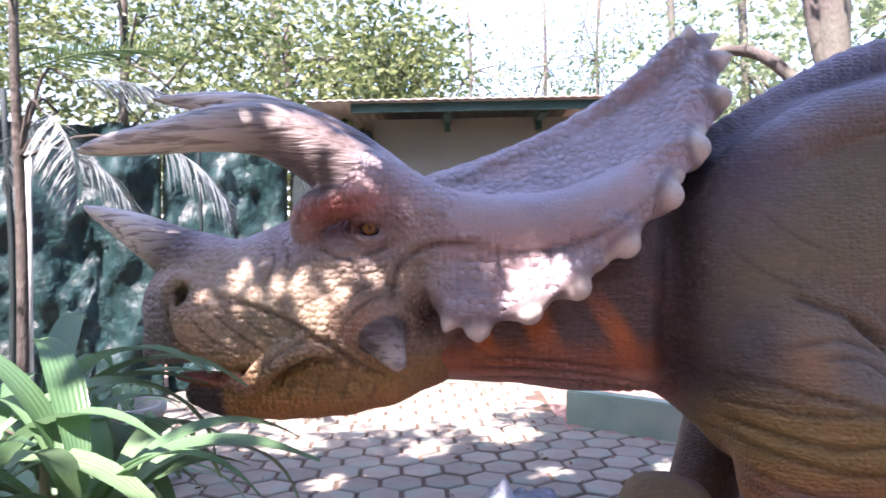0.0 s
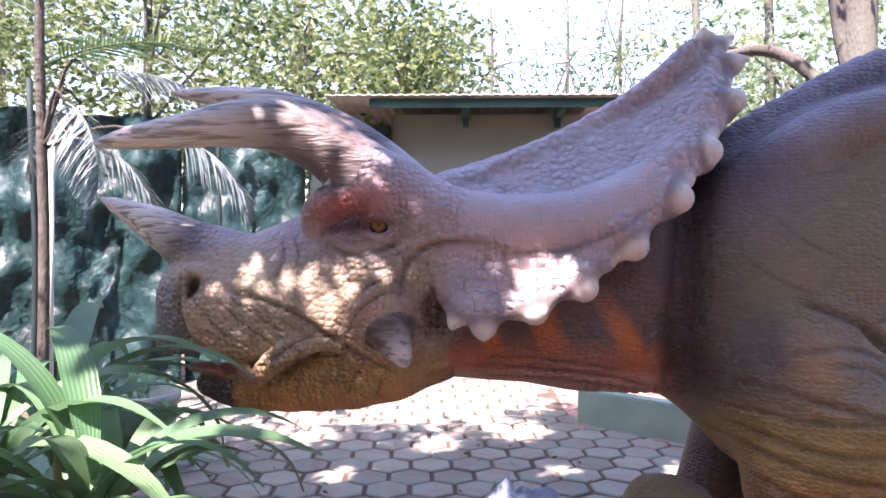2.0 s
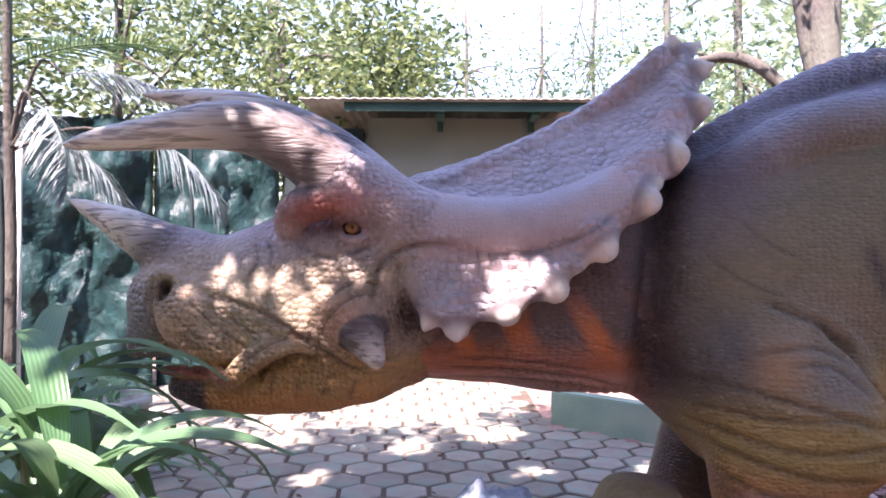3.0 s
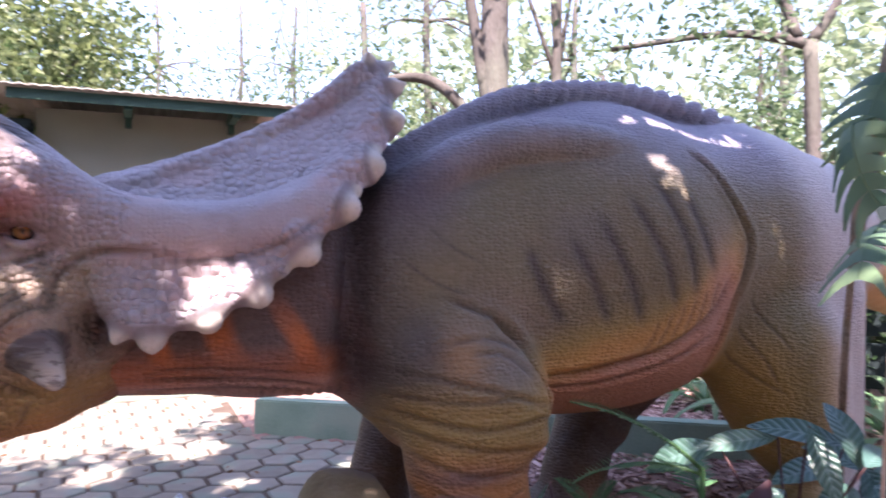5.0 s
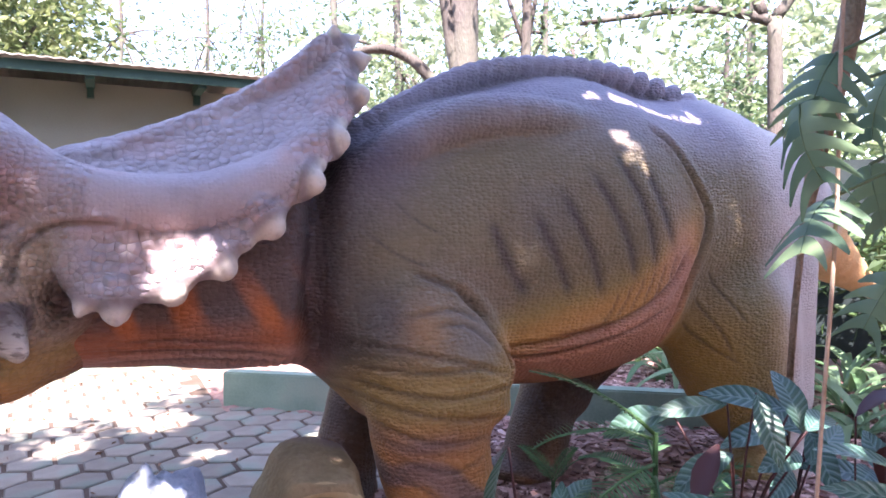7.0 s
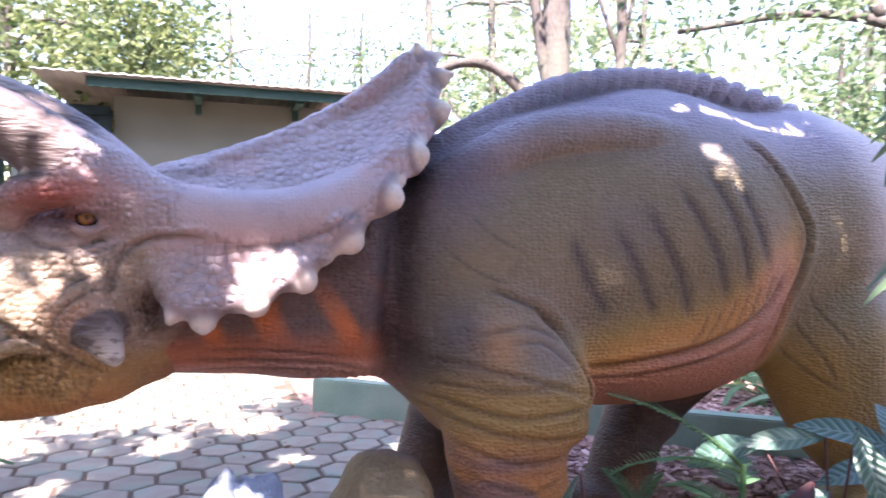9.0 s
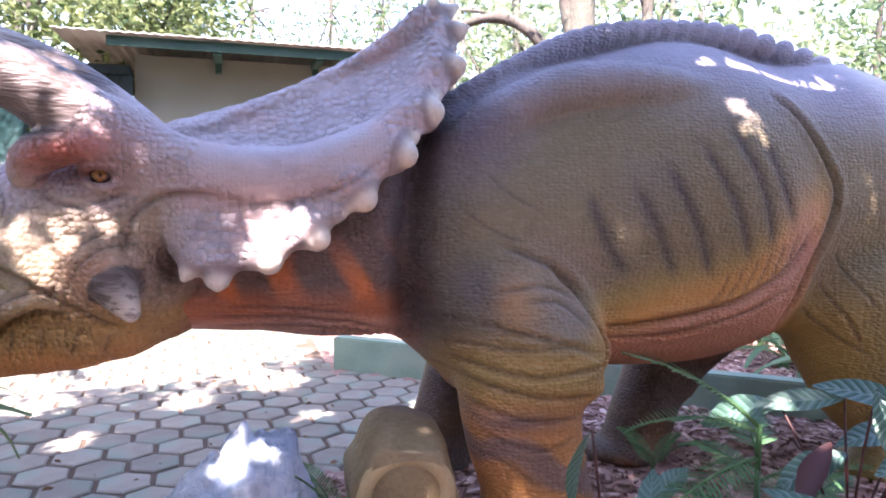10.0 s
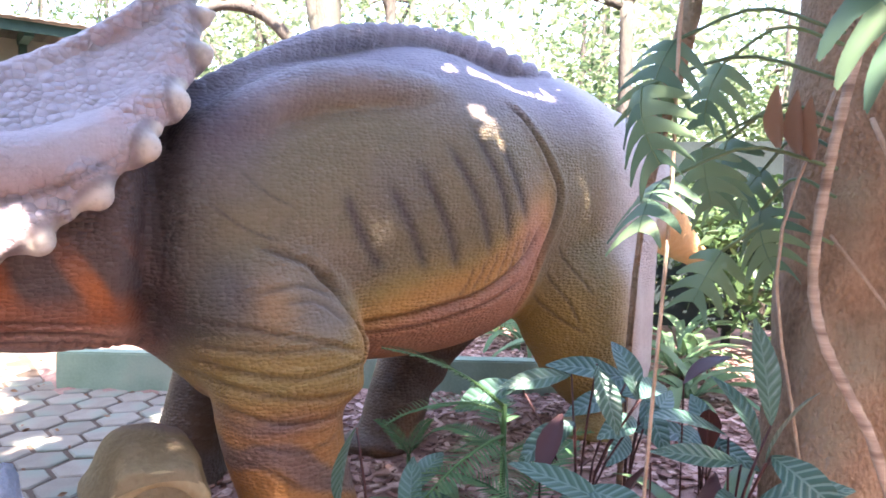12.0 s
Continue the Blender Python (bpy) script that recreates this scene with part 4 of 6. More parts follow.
# bark chips
rng = np.random.default_rng(5)
N = 9000
cx, cy = rng.uniform(0.6, 6.5, N), rng.uniform(1.6, 6.2, N)
keep = np.array([(y < 3.6 + 0.12 * math.sin(x * 1.7)) or x > 2.1 for x, y in zip(cx, cy)])
cx, cy = cx[keep], cy[keep]
ang_c, tilt = rng.uniform(0, 6.28, len(cx)), rng.uniform(-0.5, 0.5, len(cx))
ln, wd = rng.uniform(0.02, 0.055, len(cx)), rng.uniform(0.01, 0.022, len(cx))
V, Fc = [], []
for k in range(len(cx)):
    c, s_, t = math.cos(ang_c[k]), math.sin(ang_c[k]), tilt[k]
    z0 = 0.045 + 0.03 * noise.noise(Vector((cx[k] * 1.3, cy[k] * 1.3, 0)))
    b = len(V)
    for u, w, zz in ((-1, -1, 0.012), (1, -1, 0.012), (0.8, 1, 0.012), (-0.8, 1, 0.012), (-1, -1, 0), (1, -1, 0), (0.8, 1, 0), (-0.8, 1, 0)):
        V.append((cx[k] + u * ln[k] * c - w * wd[k] * s_, cy[k] + u * ln[k] * s_ + w * wd[k] * c, z0 + zz + t * u * ln[k] * 0.5))
    Fc += [(b, b + 1, b + 2, b + 3), (b, b + 4, b + 5, b + 1), (b + 1, b + 5, b + 6, b + 2), (b + 2, b + 6, b + 7, b + 3), (b + 3, b + 7, b + 4, b)]
me = bpy.data.meshes.new("bark_chips")
me.from_pydata(V, [], Fc)
mc, nt, p = material("chip", 0.85, 0.2)
g = nt.nodes.new("ShaderNodeNewGeometry")
nt.links.new(ramp(nt, g.outputs["Random Per Island"], [(0.0, (0.14, 0.075, 0.065)), (0.5, (0.38, 0.23, 0.20)), (1.0, (0.62, 0.45, 0.40))]), p.inputs["Base Color"])
me.materials.append(mc)
tagged(new("bark_chips", me), "loose reddish-brown bark chips", "mulch", kind="stuff")

# ---- house ----
house = tagged(new("house"), "low beige rendered building with green eaves", "building")
house.location = (-0.9, 8.5, 0)
bm = bmesh.new()
box(bm, (0, 0, -0.1), (2.45, 0.16, 3.22))
part("wall", bm, M["house_wall"], house)
for x0 in (0.0, 2.29):
    bm = bmesh.new()
    box(bm, (x0, 0.162, -0.1), (x0 + 0.16, 4.0, 3.22))
    part("wall", bm, M["house_wall"], house)
bm = bmesh.new()
ends = []
for k in range(114):
    x0, zz = -0.70 + 0.03 * k, 3.322 + 0.006 * math.sin(k * 1.57)
    ends.append([bm.verts.new((x0, yy, zz + dz)) for yy in (-0.64, 4.2) for dz in (0, 0.012)])
for a, b in zip(ends, ends[1:]):
    for i0, i1 in ((0, 1), (1, 3), (3, 2), (2, 0)):
        bm.faces.new((a[i0], a[i1], b[i1], b[i0]))
roof = part("roof", bm, M["roof_tile"], house, "weathered grey corrugated roof sheet")
roof.rotation_euler[0] = radians(0.6)
bm = bmesh.new()
box(bm, (-0.2, -0.60, 3.19), (2.66, -0.565, 3.297), 0.004)
part("fascia", bm, M["roof_green"], house, "dark green painted fascia board")
for x0 in (0.86, 1.97):
    bm = bmesh.new()
    box(bm, (x0, -0.563, 3.16), (x0 + 0.09, -0.002, 3.27), 0.004)
    part("rafter", bm, M["roof_green"], house)
    bm = bmesh.new()
    box(bm, (x0 + 0.01, -0.10, 3.05), (x0 + 0.08, -0.003, 3.158), 0.004)
    part("bracket", bm, M["roof_green"], house)
bm = bmesh.new()
box(bm, (-0.02, -0.03, -0.1), (2.45, -0.002, 0.3), 0.004)
part("plinth", bm, M["green_paint"], house, "green painted plinth band")

# ---- fence: crumpled teal tarpaulin and boards ----
tarp, tnt, tp = material("tarp", 0.42, 0.5)
n1, n2 = tex(tnt, "Noise", 2.6, 6, stretch=(1.6, 1.6, 0.7)), tex(tnt, "Noise", 14.0, 5)
tc = ramp(tnt, n1.outputs[0], [(0.3, (0.010, 0.032, 0.034)), (0.55, (0.025, 0.075, 0.075)), (0.75, (0.11, 0.19, 0.19))])
tnt.links.new(mix(tnt, 0.3, tc, ramp(tnt, n2.outputs[0], [(0.35, 0.1), (0.7, 0.8)]), "SOFT_LIGHT"), tp.inputs["Base Color"])
tnt.links.new(bump(tnt, mathn(tnt, "ADD", n1.outputs[0], mathn(tnt, "MULTIPLY", n2.outputs[0], 0.4)), 0.8, 0.05), tp.inputs["Normal"])
M["tarp"] = tarp
M["dark_board"] = grainy("dark_board", (0.008, 0.016, 0.017), (0.022, 0.036, 0.036), 4.0, 40, 0.7, 0.3, 0.4, 0.006)
M["white_pole"] = grainy("white_pole", (0.55, 0.55, 0.52), (0.75, 0.75, 0.72), 6.0, 50, 0.6, 0.3, 0.2, 0.003, (0.4, 0.42, 0.38))


def sheet_between(a, b, z0, z1, depth, seed):
    """A hanging crumpled sheet with a back."""
    bm = bmesh.new()
    a, b = Vector(a), Vector(b)
    nrm = (b - a).cross(Vector((0, 0, 1))).normalized()
    nx, nz = int((b - a).length / 0.06), int((z1 - z0) / 0.06)
    g = {}
    for i in range(nx + 1):
        for j in range(nz + 1):
            p = a.lerp(b, i / nx) + Vector((0, 0, z0 + (z1 - z0) * j / nz))
            q = Vector((p.x * 2.2 + seed, p.y * 2.2, p.z * 1.3))
            o = noise.turbulence(q, 4, False) * depth + 0.35 * depth * abs(noise.noise(q * 3.1))
            if j == nz:
                p.z += 0.05 * noise.noise(q * 2)
            g[i, j] = bm.verts.new(p + nrm * o)
    for i in range(nx):
        for j in range(nz):
            bm.faces.new((g[i, j], g[i + 1, j], g[i + 1, j + 1], g[i, j + 1]))
    bmesh.ops.solidify(bm, geom=bm.faces[:], thickness=0.012)
    return bm


fence = tagged(new("fence"), "tall fence hung with crumpled teal-green tarpaulin", "fence")
fpts = [(-9.5, 5.4), (-7.4, 6.3), (-5.3, 7.2), (-3.3, 8.0), (-1.9, 8.25)]
for k in range(4):
    (xa, ya), (xb, yb) = fpts[k], fpts[k + 1]
    part("tarpaulin", sheet_between((xa, ya, 0), (xb - 0.02, yb, 0), -0.05, 3.08 + 0.06 * (k % 2), 0.22, 3.7 * k), M["tarp"], fence, "crumpled teal tarpaulin", smooth=True)
for k, (xa, ya) in enumerate(fpts):
    bm = bmesh.new()
    tube(bm, [(xa, ya + 0.26, -0.1), (xa + 0.02, ya + 0.26, 3.15)], 0.045, 8)
    part("post", bm, M["bark"], fence)
gate = tagged(new("board_wall"), "dark green-black boarded wall beside the building", "wall")
for k in range(7):
    bm = bmesh.new()
    x0 = -1.88 + 0.14 * k
    box(bm, (x0, 8.34 + 0.004 * (k % 2), -0.05), (x0 + 0.135, 8.37 + 0.004 * (k % 2), 3.02), 0.004)
    part("board", bm, M["dark_board"], gate)
bm = bmesh.new()
box(bm, (-1.9, 8.30, 2.96), (-0.92, 8.40, 3.06), 0.006)
part("rail", bm, M["dark_board"], gate)
fence_r = tagged(new("garden_fence"), "dark teal boarded garden fence behind the shrubs", "fence")
for k in range(4):
    bm = bmesh.new()
    box(bm, (0, 0, 0.25 + 0.52 * k), (9.0, 0.035, 0.70 + 0.52 * k), 0.006)
    part("rail_board", bm, M["dark_board"], fence_r)
for k in range(6):
    bm = bmesh.new()
    box(bm, (0.1 + 1.7 * k, 0.04, -0.1), (0.19 + 1.7 * k, 0.12, 2.3), 0.006)
    part("post", bm, M["dark_board"], fence_r)
fence_r.matrix_world = pose(5.9, 5.3, 0, 0, 0, -50)
pole = bmesh.new()
tube(pole, [(-3.38, 5.52, -0.05), (-3.37, 5.52, 2.45)], 0.035, 10)
tagged(part("pole", pole, M["white_pole"], smooth=True), "thin whitewashed upright garden pole", "pole")


# ---- leaves and plants ----
def blade(length, width, droop, fold=0.25, n=9, belly=0.35, tipw=0.02, stalk=0.0):
    """One leaf along +x, arching down; belly: where it is widest; stalk: bare share at its foot."""
    bm = bmesh.new()
    uv = bm.loops.layers.uv.new("uv")
    rows = []
    for i in range(n + 1):
        s = i / n
        a = droop * s
        x = length * (math.sin(a) / max(droop, 1e-3) if droop > 1e-3 else s)
        z = -length * (1 - math.cos(a)) / max(droop, 1e-3) if droop > 1e-3 else 0.0
        q = max(0.0, (s - stalk) / (1 - stalk))
        w = width * (0.08 if s <= stalk else max(tipw / width, (q / belly) ** 0.6 if q < belly else (1 - ((q - belly) / (1 - belly)) ** 2.2)))
        dz = fold * w / 2
        rows.append([(bm.verts.new((x + math.sin(a) * dz, y, z + dz * math.cos(a))), u, s) for y, u in ((-w / 2, 0.0),)] +
                    [(bm.verts.new((x, 0, z)), 0.5, s)] +
                    [(bm.verts.new((x + math.sin(a) * dz, w / 2, z + dz * math.cos(a))), 1.0, s)])
    for r0, r1 in zip(rows, rows[1:]):
        for k in (0, 1):
            quad = (r0[k], r0[k + 1], r1[k + 1], r1[k])
            f = bm.faces.new([q[0] for q in quad])
            for lp, q in zip(f.loops, quad):
                lp[uv].uv = (q[1], q[2])
    return bm


def frond(length, n, leaf, droop, width=0.022, fall=0.5, spread=1.0):
    """A feather-shaped palm leaf along +x."""
    bm = bmesh.new()
    uv = bm.loops.layers.uv.new("uv")
    at = lambda s: Vector((length * math.sin(droop * s) / droop, 0, -length * (1 - math.cos(droop * s)) / droop))
    tube(bm, [at(s / 8) for s in range(9)], [0.012 - 0.001 * s for s in range(9)], 5)
    for i in range(n):
        s = 0.12 + 0.88 * i / n
        p = at(s)
        L = leaf * math.sin(math.pi * min(1, 0.25 + 0.72 * s)) ** 0.7
        for sg in (-1, 1):
            dirv = Vector((0.55, sg * spread, 0.12 - fall * random.uniform(0.3, 1.0))).normalized()
            drop = Vector((0, 0, -fall * L * random.uniform(0.2, 0.6)))
            wv = Vector((dirv.y * -sg, dirv.x * sg, 0)).normalized() * width / 2
            a, b, c = p, p + dirv * L * 0.5 + drop * 0.25, p + dirv * L + drop
            v = [bm.verts.new(q) for q in (a - wv * 0.6, a + wv * 0.6, b + wv, c, b - wv)]
            bm.faces.new((v[0], v[1], v[2], v[4]))
            bm.faces.new((v[4], v[2], v[3]))
    return bm


def split_leaf(size, droop, lobes=3):
    """A large leaf cut into broad drooping lobes on both sides of its rib."""
    bm = bmesh.new()
    at = lambda s: Vector((size * math.sin(droop * s) / droop, 0, -size * (1 - math.cos(droop * s)) / droop))
    for i in range(lobes + 1):
        for sg in (-1, 1):
            s0, s1 = i / (lobes + 1), (i + 1.0) / (lobes + 1)
            w = size * 0.58 * math.sin(math.pi * (0.28 + 0.60 * (i + 0.5) / (lobes + 1))) ** 0.7
            sweep = size * (0.10 + 0.30 * i / lobes)
            rows = []
            for j in range(8):
                t = j / 7
                k = (1.03, 1.03, 1.02, 0.86, 0.80, 0.72, 0.58, 0.22)[j]
                a, b = at(s0), at(s1)
                m_, h = (a + b) / 2, (b - a) / 2 * k
                o = Vector((sweep * t * t, sg * w * t, -w * 0.55 * t * t + 0.012 * size * math.sin(5 * t + i)))
                lift = Vector((0, 0, 0.018 * size * min(1, 4 * t)))
                rows.append([bm.verts.new(m_ - h + o), bm.verts.new(m_ + o + lift), bm.verts.new(m_ + h + o)])
            for p, q in zip(rows, rows[1:]):
                for k in (0, 1):
                    f = (p[k], p[k + 1], q[k + 1], q[k])
                    bm.faces.new(f if sg > 0 else f[::-1])
    tube(bm, [at(k / 5) + Vector((0, 0, 0.004)) for k in range(6)], [0.007 - 0.001 * k for k in range(6)], 5)
    return bm


def shared(bm, mat, smooth=True):
    return mesh_of(bm, mat, smooth, "leaf")


def leaf_at(me, parent, loc, yaw, pitch, roll=0, size=1.0, name="leaf"):
    ob = new(name, me)
    ob.parent = parent
    ob.matrix_basis = pose(*loc, roll, -pitch, yaw) @ Matrix.Diagonal((size, size, size, 1))
    return ob


STRAPS = [shared(blade(L, w, d, 0.30, 14, 0.4), M["leaf_strap"]) for L, w, d in ((1.0, 0.105, 2.1), (0.92, 0.115, 1.8), (1.06, 0.10, 2.4), (0.84, 0.11, 1.3))]
CAL = [shared(blade(L, w, d, 0.22, 10, 0.42, 0.01), M["leaf_calathea"]) for L, w, d in ((0.36, 0.12, 0.5), (0.32, 0.13, 0.8), (0.42, 0.115, 0.35))]
UNDER = shared(blade(0.3, 0.1, 0.5, 0.4, 6, 0.45, 0.01), M["leaf_under"])
FERN = [shared(frond(0.75, 26, 0.17, d, 0.016, 0.25), M["leaf_fern"]) for d in (0.6, 1.0)]
SPLIT = [shared(split_leaf(0.42, d, n), M["monstera"]) for d, n in ((0.6, 3), (1.0, 4))]


def strap_plant(x, y, n, size, seed, label, lift=(35, 85), cane=0.0, group="strap-leaved plants"):
    r = random.Random(seed)
    pl = tagged(new("strap_leaf_plant"), label, "plant", group)
    pl.location = (x, y, 0.03)
    if cane:
        bm = bmesh.new()
        tube(bm, curve_pts([(0, 0, -0.05), (0.02, 0.01, cane * 0.5), (0, 0, cane + 0.03)], 8), [0.05 - 0.002 * k for k in range(8)], 9, wob=0.2)
        part("stem", bm, M["leaf_strap"], pl, smooth=True)
    for k in range(n):
        leaf_at(STRAPS[k % 4], pl, (r.uniform(-0.05, 0.05), r.uniform(-0.05, 0.05), cane - 0.25 * cane * r.random()), 360 * (k + r.random() * 0.7) / n, r.uniform(*lift), r.uniform(-15, 15), size * r.uniform(0.8, 1.15))
    return pl


GREEN_STRAP = "clump of glossy green arching strap leaves"
strap_plant(-1.10, 2.05, 24, 0.86, 3, GREEN_STRAP, (40, 88), 0.84)
strap_plant(-1.50, 2.15, 22, 0.95, 5, GREEN_STRAP, (40, 88), 0.94)
strap_plant(-1.30, 1.65, 18, 0.80, 14, GREEN_STRAP, (40, 85), 0.66)
strap_plant(-1.62, 2.75, 18, 1.0, 15, GREEN_STRAP, (40, 85), 0.86)
strap_plant(-2.1, 3.1, 18, 1.4, 6, GREEN_STRAP, (35, 85))
strap_plant(-2.5, 4.1, 16, 1.2, 7, GREEN_STRAP, (30, 80))
strap_plant(-3.3, 4.3, 16, 1.3, 8, GREEN_STRAP, (30, 80))
strap_plant(-2.9, 5.0, 14, 0.9, 18, GREEN_STRAP, (30, 80))
strap_plant(-3.9, 5.2, 14, 0.9, 19, GREEN_STRAP, (30, 80))
strap_plant(1.75, 1.93, 8, 0.95, 9, "short upright broad green leaves in the mulch", (55, 85))
strap_plant(2.62, 1.35, 6, 0.95, 10, "short upright broad green leaves in the mulch", (50, 85))
for k, (x, y) in enumerate(((5.2, 4.4), (5.6, 3.5), (6.3, 3.9), (5.4, 5.3), (6.2, 5.0), (5.0, 3.0))):
    strap_plant(x, y, 16, 1.05, 30 + k, "dense clump of strap leaves behind the statue", (25, 80))


def striped_plant(x, y, spots, seed):
    """Stalks from one foot, each with a feather-striped leaf at its spot (x, y, z, yaw, pitch)."""
    r = random.Random(seed)
    pl = tagged(new("striped_leaf_plant"), "low plant with silvery feather-striped dark green leaves", "plant", "striped plants")
    pl.location = (x, y, 0.03)
    for k, (lx, ly, lz, yaw, pitch) in enumerate(spots):
        L = (0.36, 0.32, 0.42)[k % 3]
        c, s_ = math.cos(radians(yaw)), math.sin(radians(yaw))
        cp = math.cos(radians(pitch))
        foot = Vector((lx - x - c * L / 2 * cp, ly - y - s_ * L / 2 * cp, lz - 0.03 - math.sin(radians(pitch)) * L / 2))
        turn = 38 if -0.78 * math.sin(radians(yaw)) + 0.62 * math.cos(radians(yaw)) > 0 else -38
        leaf_at(CAL[k % 3], pl, foot, yaw, pitch, turn * (1 - abs(pitch) / 90) + r.uniform(-12, 12), r.uniform(0.8, 1.05))
        bm = bmesh.new()
        tube(bm, curve_pts([(r.uniform(-0.03, 0.03), r.uniform(-0.03, 0.03), -0.03), (foot.x * 0.3, foot.y * 0.3, foot.z * 0.6), foot], 7), 0.005, 5)
        part("stalk", bm, M["leaf_under"], pl, smooth=True)


striped_plant(2.25, 1.75, [(2.42, 1.84, 0.90, 150, 20), (2.52, 1.71, 0.93, 80, 70), (2.16, 1.95, 0.86, 165, 0), (2.24, 1.58, 0.82, 250, -50), (2.02, 2.08, 0.80, 140, -10), (2.55, 1.60, 0.86, 20, 5), (2.36, 1.62, 0.72, 200, 10), (2.10, 1.80, 0.66, 170, -15)], 1)
striped_plant(2.48, 1.22, [(2.41, 1.33, 0.81, 160, 30), (2.50, 1.17, 0.87, 95, 75), (2.62, 1.17, 1.00, 60, 80), (2.46, 1.03, 0.88, 280, 75), (2.42, 0.92, 0.70, 250, -10), (2.32, 1.29, 0.71, 150, 15), (2.55, 0.98, 0.62, 320, 20), (2.3, 1.1, 0.62, 200, 30)], 2)
striped_plant(1.30, 1.80, [(1.24, 1.94, 0.70, 105, -58), (1.18, 1.80, 0.52, 215, 12), (1.45, 1.72, 0.5, 300, 20)], 3)
striped_plant(1.66, 2.10, [(1.62, 2.05, 0.52, 60, 55), (1.74, 2.06, 0.42, 320, 20), (1.56, 2.18, 0.40, 190, 35), (1.84, 2.2, 0.5, 20, 30)], 4)
striped_plant(2.70, 1.85, [(2.75, 1.75, 0.62, 230, -20), (2.62, 1.95, 0.70, 170, 10), (2.9, 1.8, 0.66, 10, 20), (2.6, 1.8, 0.52, 210, 0), (2.8, 2.0, 0.74, 120, 30)], 5)
striped_plant(2.02, 1.45, [(1.95, 1.52, 0.50, 200, -10), (2.1, 1.42, 0.56, 280, 10), (2.0, 1.6, 0.58, 130, 25), (2.18, 1.5, 0.48, 340, 15), (1.88, 1.42, 0.42, 220, 10)], 6)
striped_plant(2.95, 1.62, [(3.0, 1.5, 0.5, 260, 0), (2.85, 1.6, 0.58, 210, 10), (3.05, 1.7, 0.62, 60, 30), (2.9, 1.75, 0.55, 150, 20)], 7)
for k, (x, y, z, yaw, pt) in enumerate(((2.60, 1.50, 0.84, -10, 30), (2.66, 1.42, 0.74, 30, -40), (2.28, 1.42, 0.60, 130, -50), (2.0, 1.72, 0.50, 20, 60), (2.52, 1.3, 0.55, 200, -40))):
    pl = tagged(new("dark_leaf_plant"), "dark maroon withered leaf on a thin stalk", "plant", "dark leaves")
    pl.location = (x, y, 0.03)
    leaf_at(UNDER, pl, (0, 0, z), yaw, pt)
    bm = bmesh.new()
    tube(bm, [(0, 0, 0), (0.01, 0.01, z)], 0.004, 5)
    part("stalk", bm, M["leaf_under"], pl)


def fern(x, y, leaves, label="small feathery green palm in the mulch"):
    pl = tagged(new("small_palm"), label, "plant", "small palms")
    pl.location = (x, y, 0.03)
    for k, (z, yaw, pt, sz) in enumerate(leaves):
        leaf_at(FERN[k % 2], pl, (0, 0, z), yaw, pt, 0, sz, "frond")
    bm = bmesh.new()
    tube(bm, [(0, 0, 0), (0, 0, max(l[0] for l in leaves) + 0.01)], 0.012, 6)
    part("stem", bm, M["leaf_fern"], pl)


fern(2.05, 1.98, [(0.72, 160, 45, 0.8), (0.70, 140, 20, 0.7), (0.6, 190, 0, 0.8), (0.6, 60, 30, 0.7), (0.55, 230, 10, 0.6)])
fern(1.95, 1.75, [(0.4, 170, 25, 0.7), (0.38, 120, 40, 0.6), (0.4, 20, 30, 0.7), (0.36, 250, 20, 0.6)])
fern(2.25, 2.2, [(0.45, 200, 30, 0.6), (0.4, 100, 30, 0.6), (0.4, 330, 30, 0.6)])
fern(0.55, 2.55, [(0.25, 200, 70, 0.45), (0.25, 120, 60, 0.5), (0.2, 60, 50, 0.45), (0.22, 260, 60, 0.45), (0.2, 330, 60, 0.4)])
fern(2.35, 3.1, [(0.1, 200, 60, 0.4), (0.1, 100, 55, 0.45), (0.1, 300, 60, 0.4), (0.1, 20, 60, 0.4)])


# ---- trees ----
def leaf_cloud(centres, per, spread, size, seed, name="crown", mat=None, keep=None, flat=0.6):
    """Many separate leaves in uneven clumps, as one mesh."""
    g = np.random.default_rng(seed)
    c = np.repeat(np.array(centres, float), per, 0)
    n = len(c)
    pos = c + g.normal(0, 1, (n, 3)) * np.array(spread)
    if keep is not None:
        pos = pos[keep(pos)]
        n = len(pos)
    d = g.normal(0, 1, (n, 3))
    d[:, 2] = d[:, 2] * flat - 0.3
    d /= np.linalg.norm(d, axis=1)[:, None]
    s = np.cross(d, g.normal(0, 1, (n, 3)) * (1, 1, 0.4) + (0, 0, 1e-3))
    s /= np.linalg.norm(s, axis=1)[:, None] + 1e-9
    L = size * g.uniform(0.6, 1.3, (n, 1))
    nn = np.cross(d, s)
    v = np.stack([pos, pos + d * L * 0.5 + s * L * 0.24 + nn * L * 0.06, pos + d * L, pos + d * L * 0.5 - s * L * 0.24 + nn * L * 0.06], 1).reshape(-1, 3)
    q = np.arange(4 * n).reshape(-1, 4)
    tri = np.concatenate([q[:, (0, 1, 2)], q[:, (0, 2, 3)]])
    me = bpy.data.meshes.new(name)
    me.from_pydata(v.tolist(), [], tri.tolist())
    me.materials.append(mat or M["leaf_far"])
    return new(name, me)


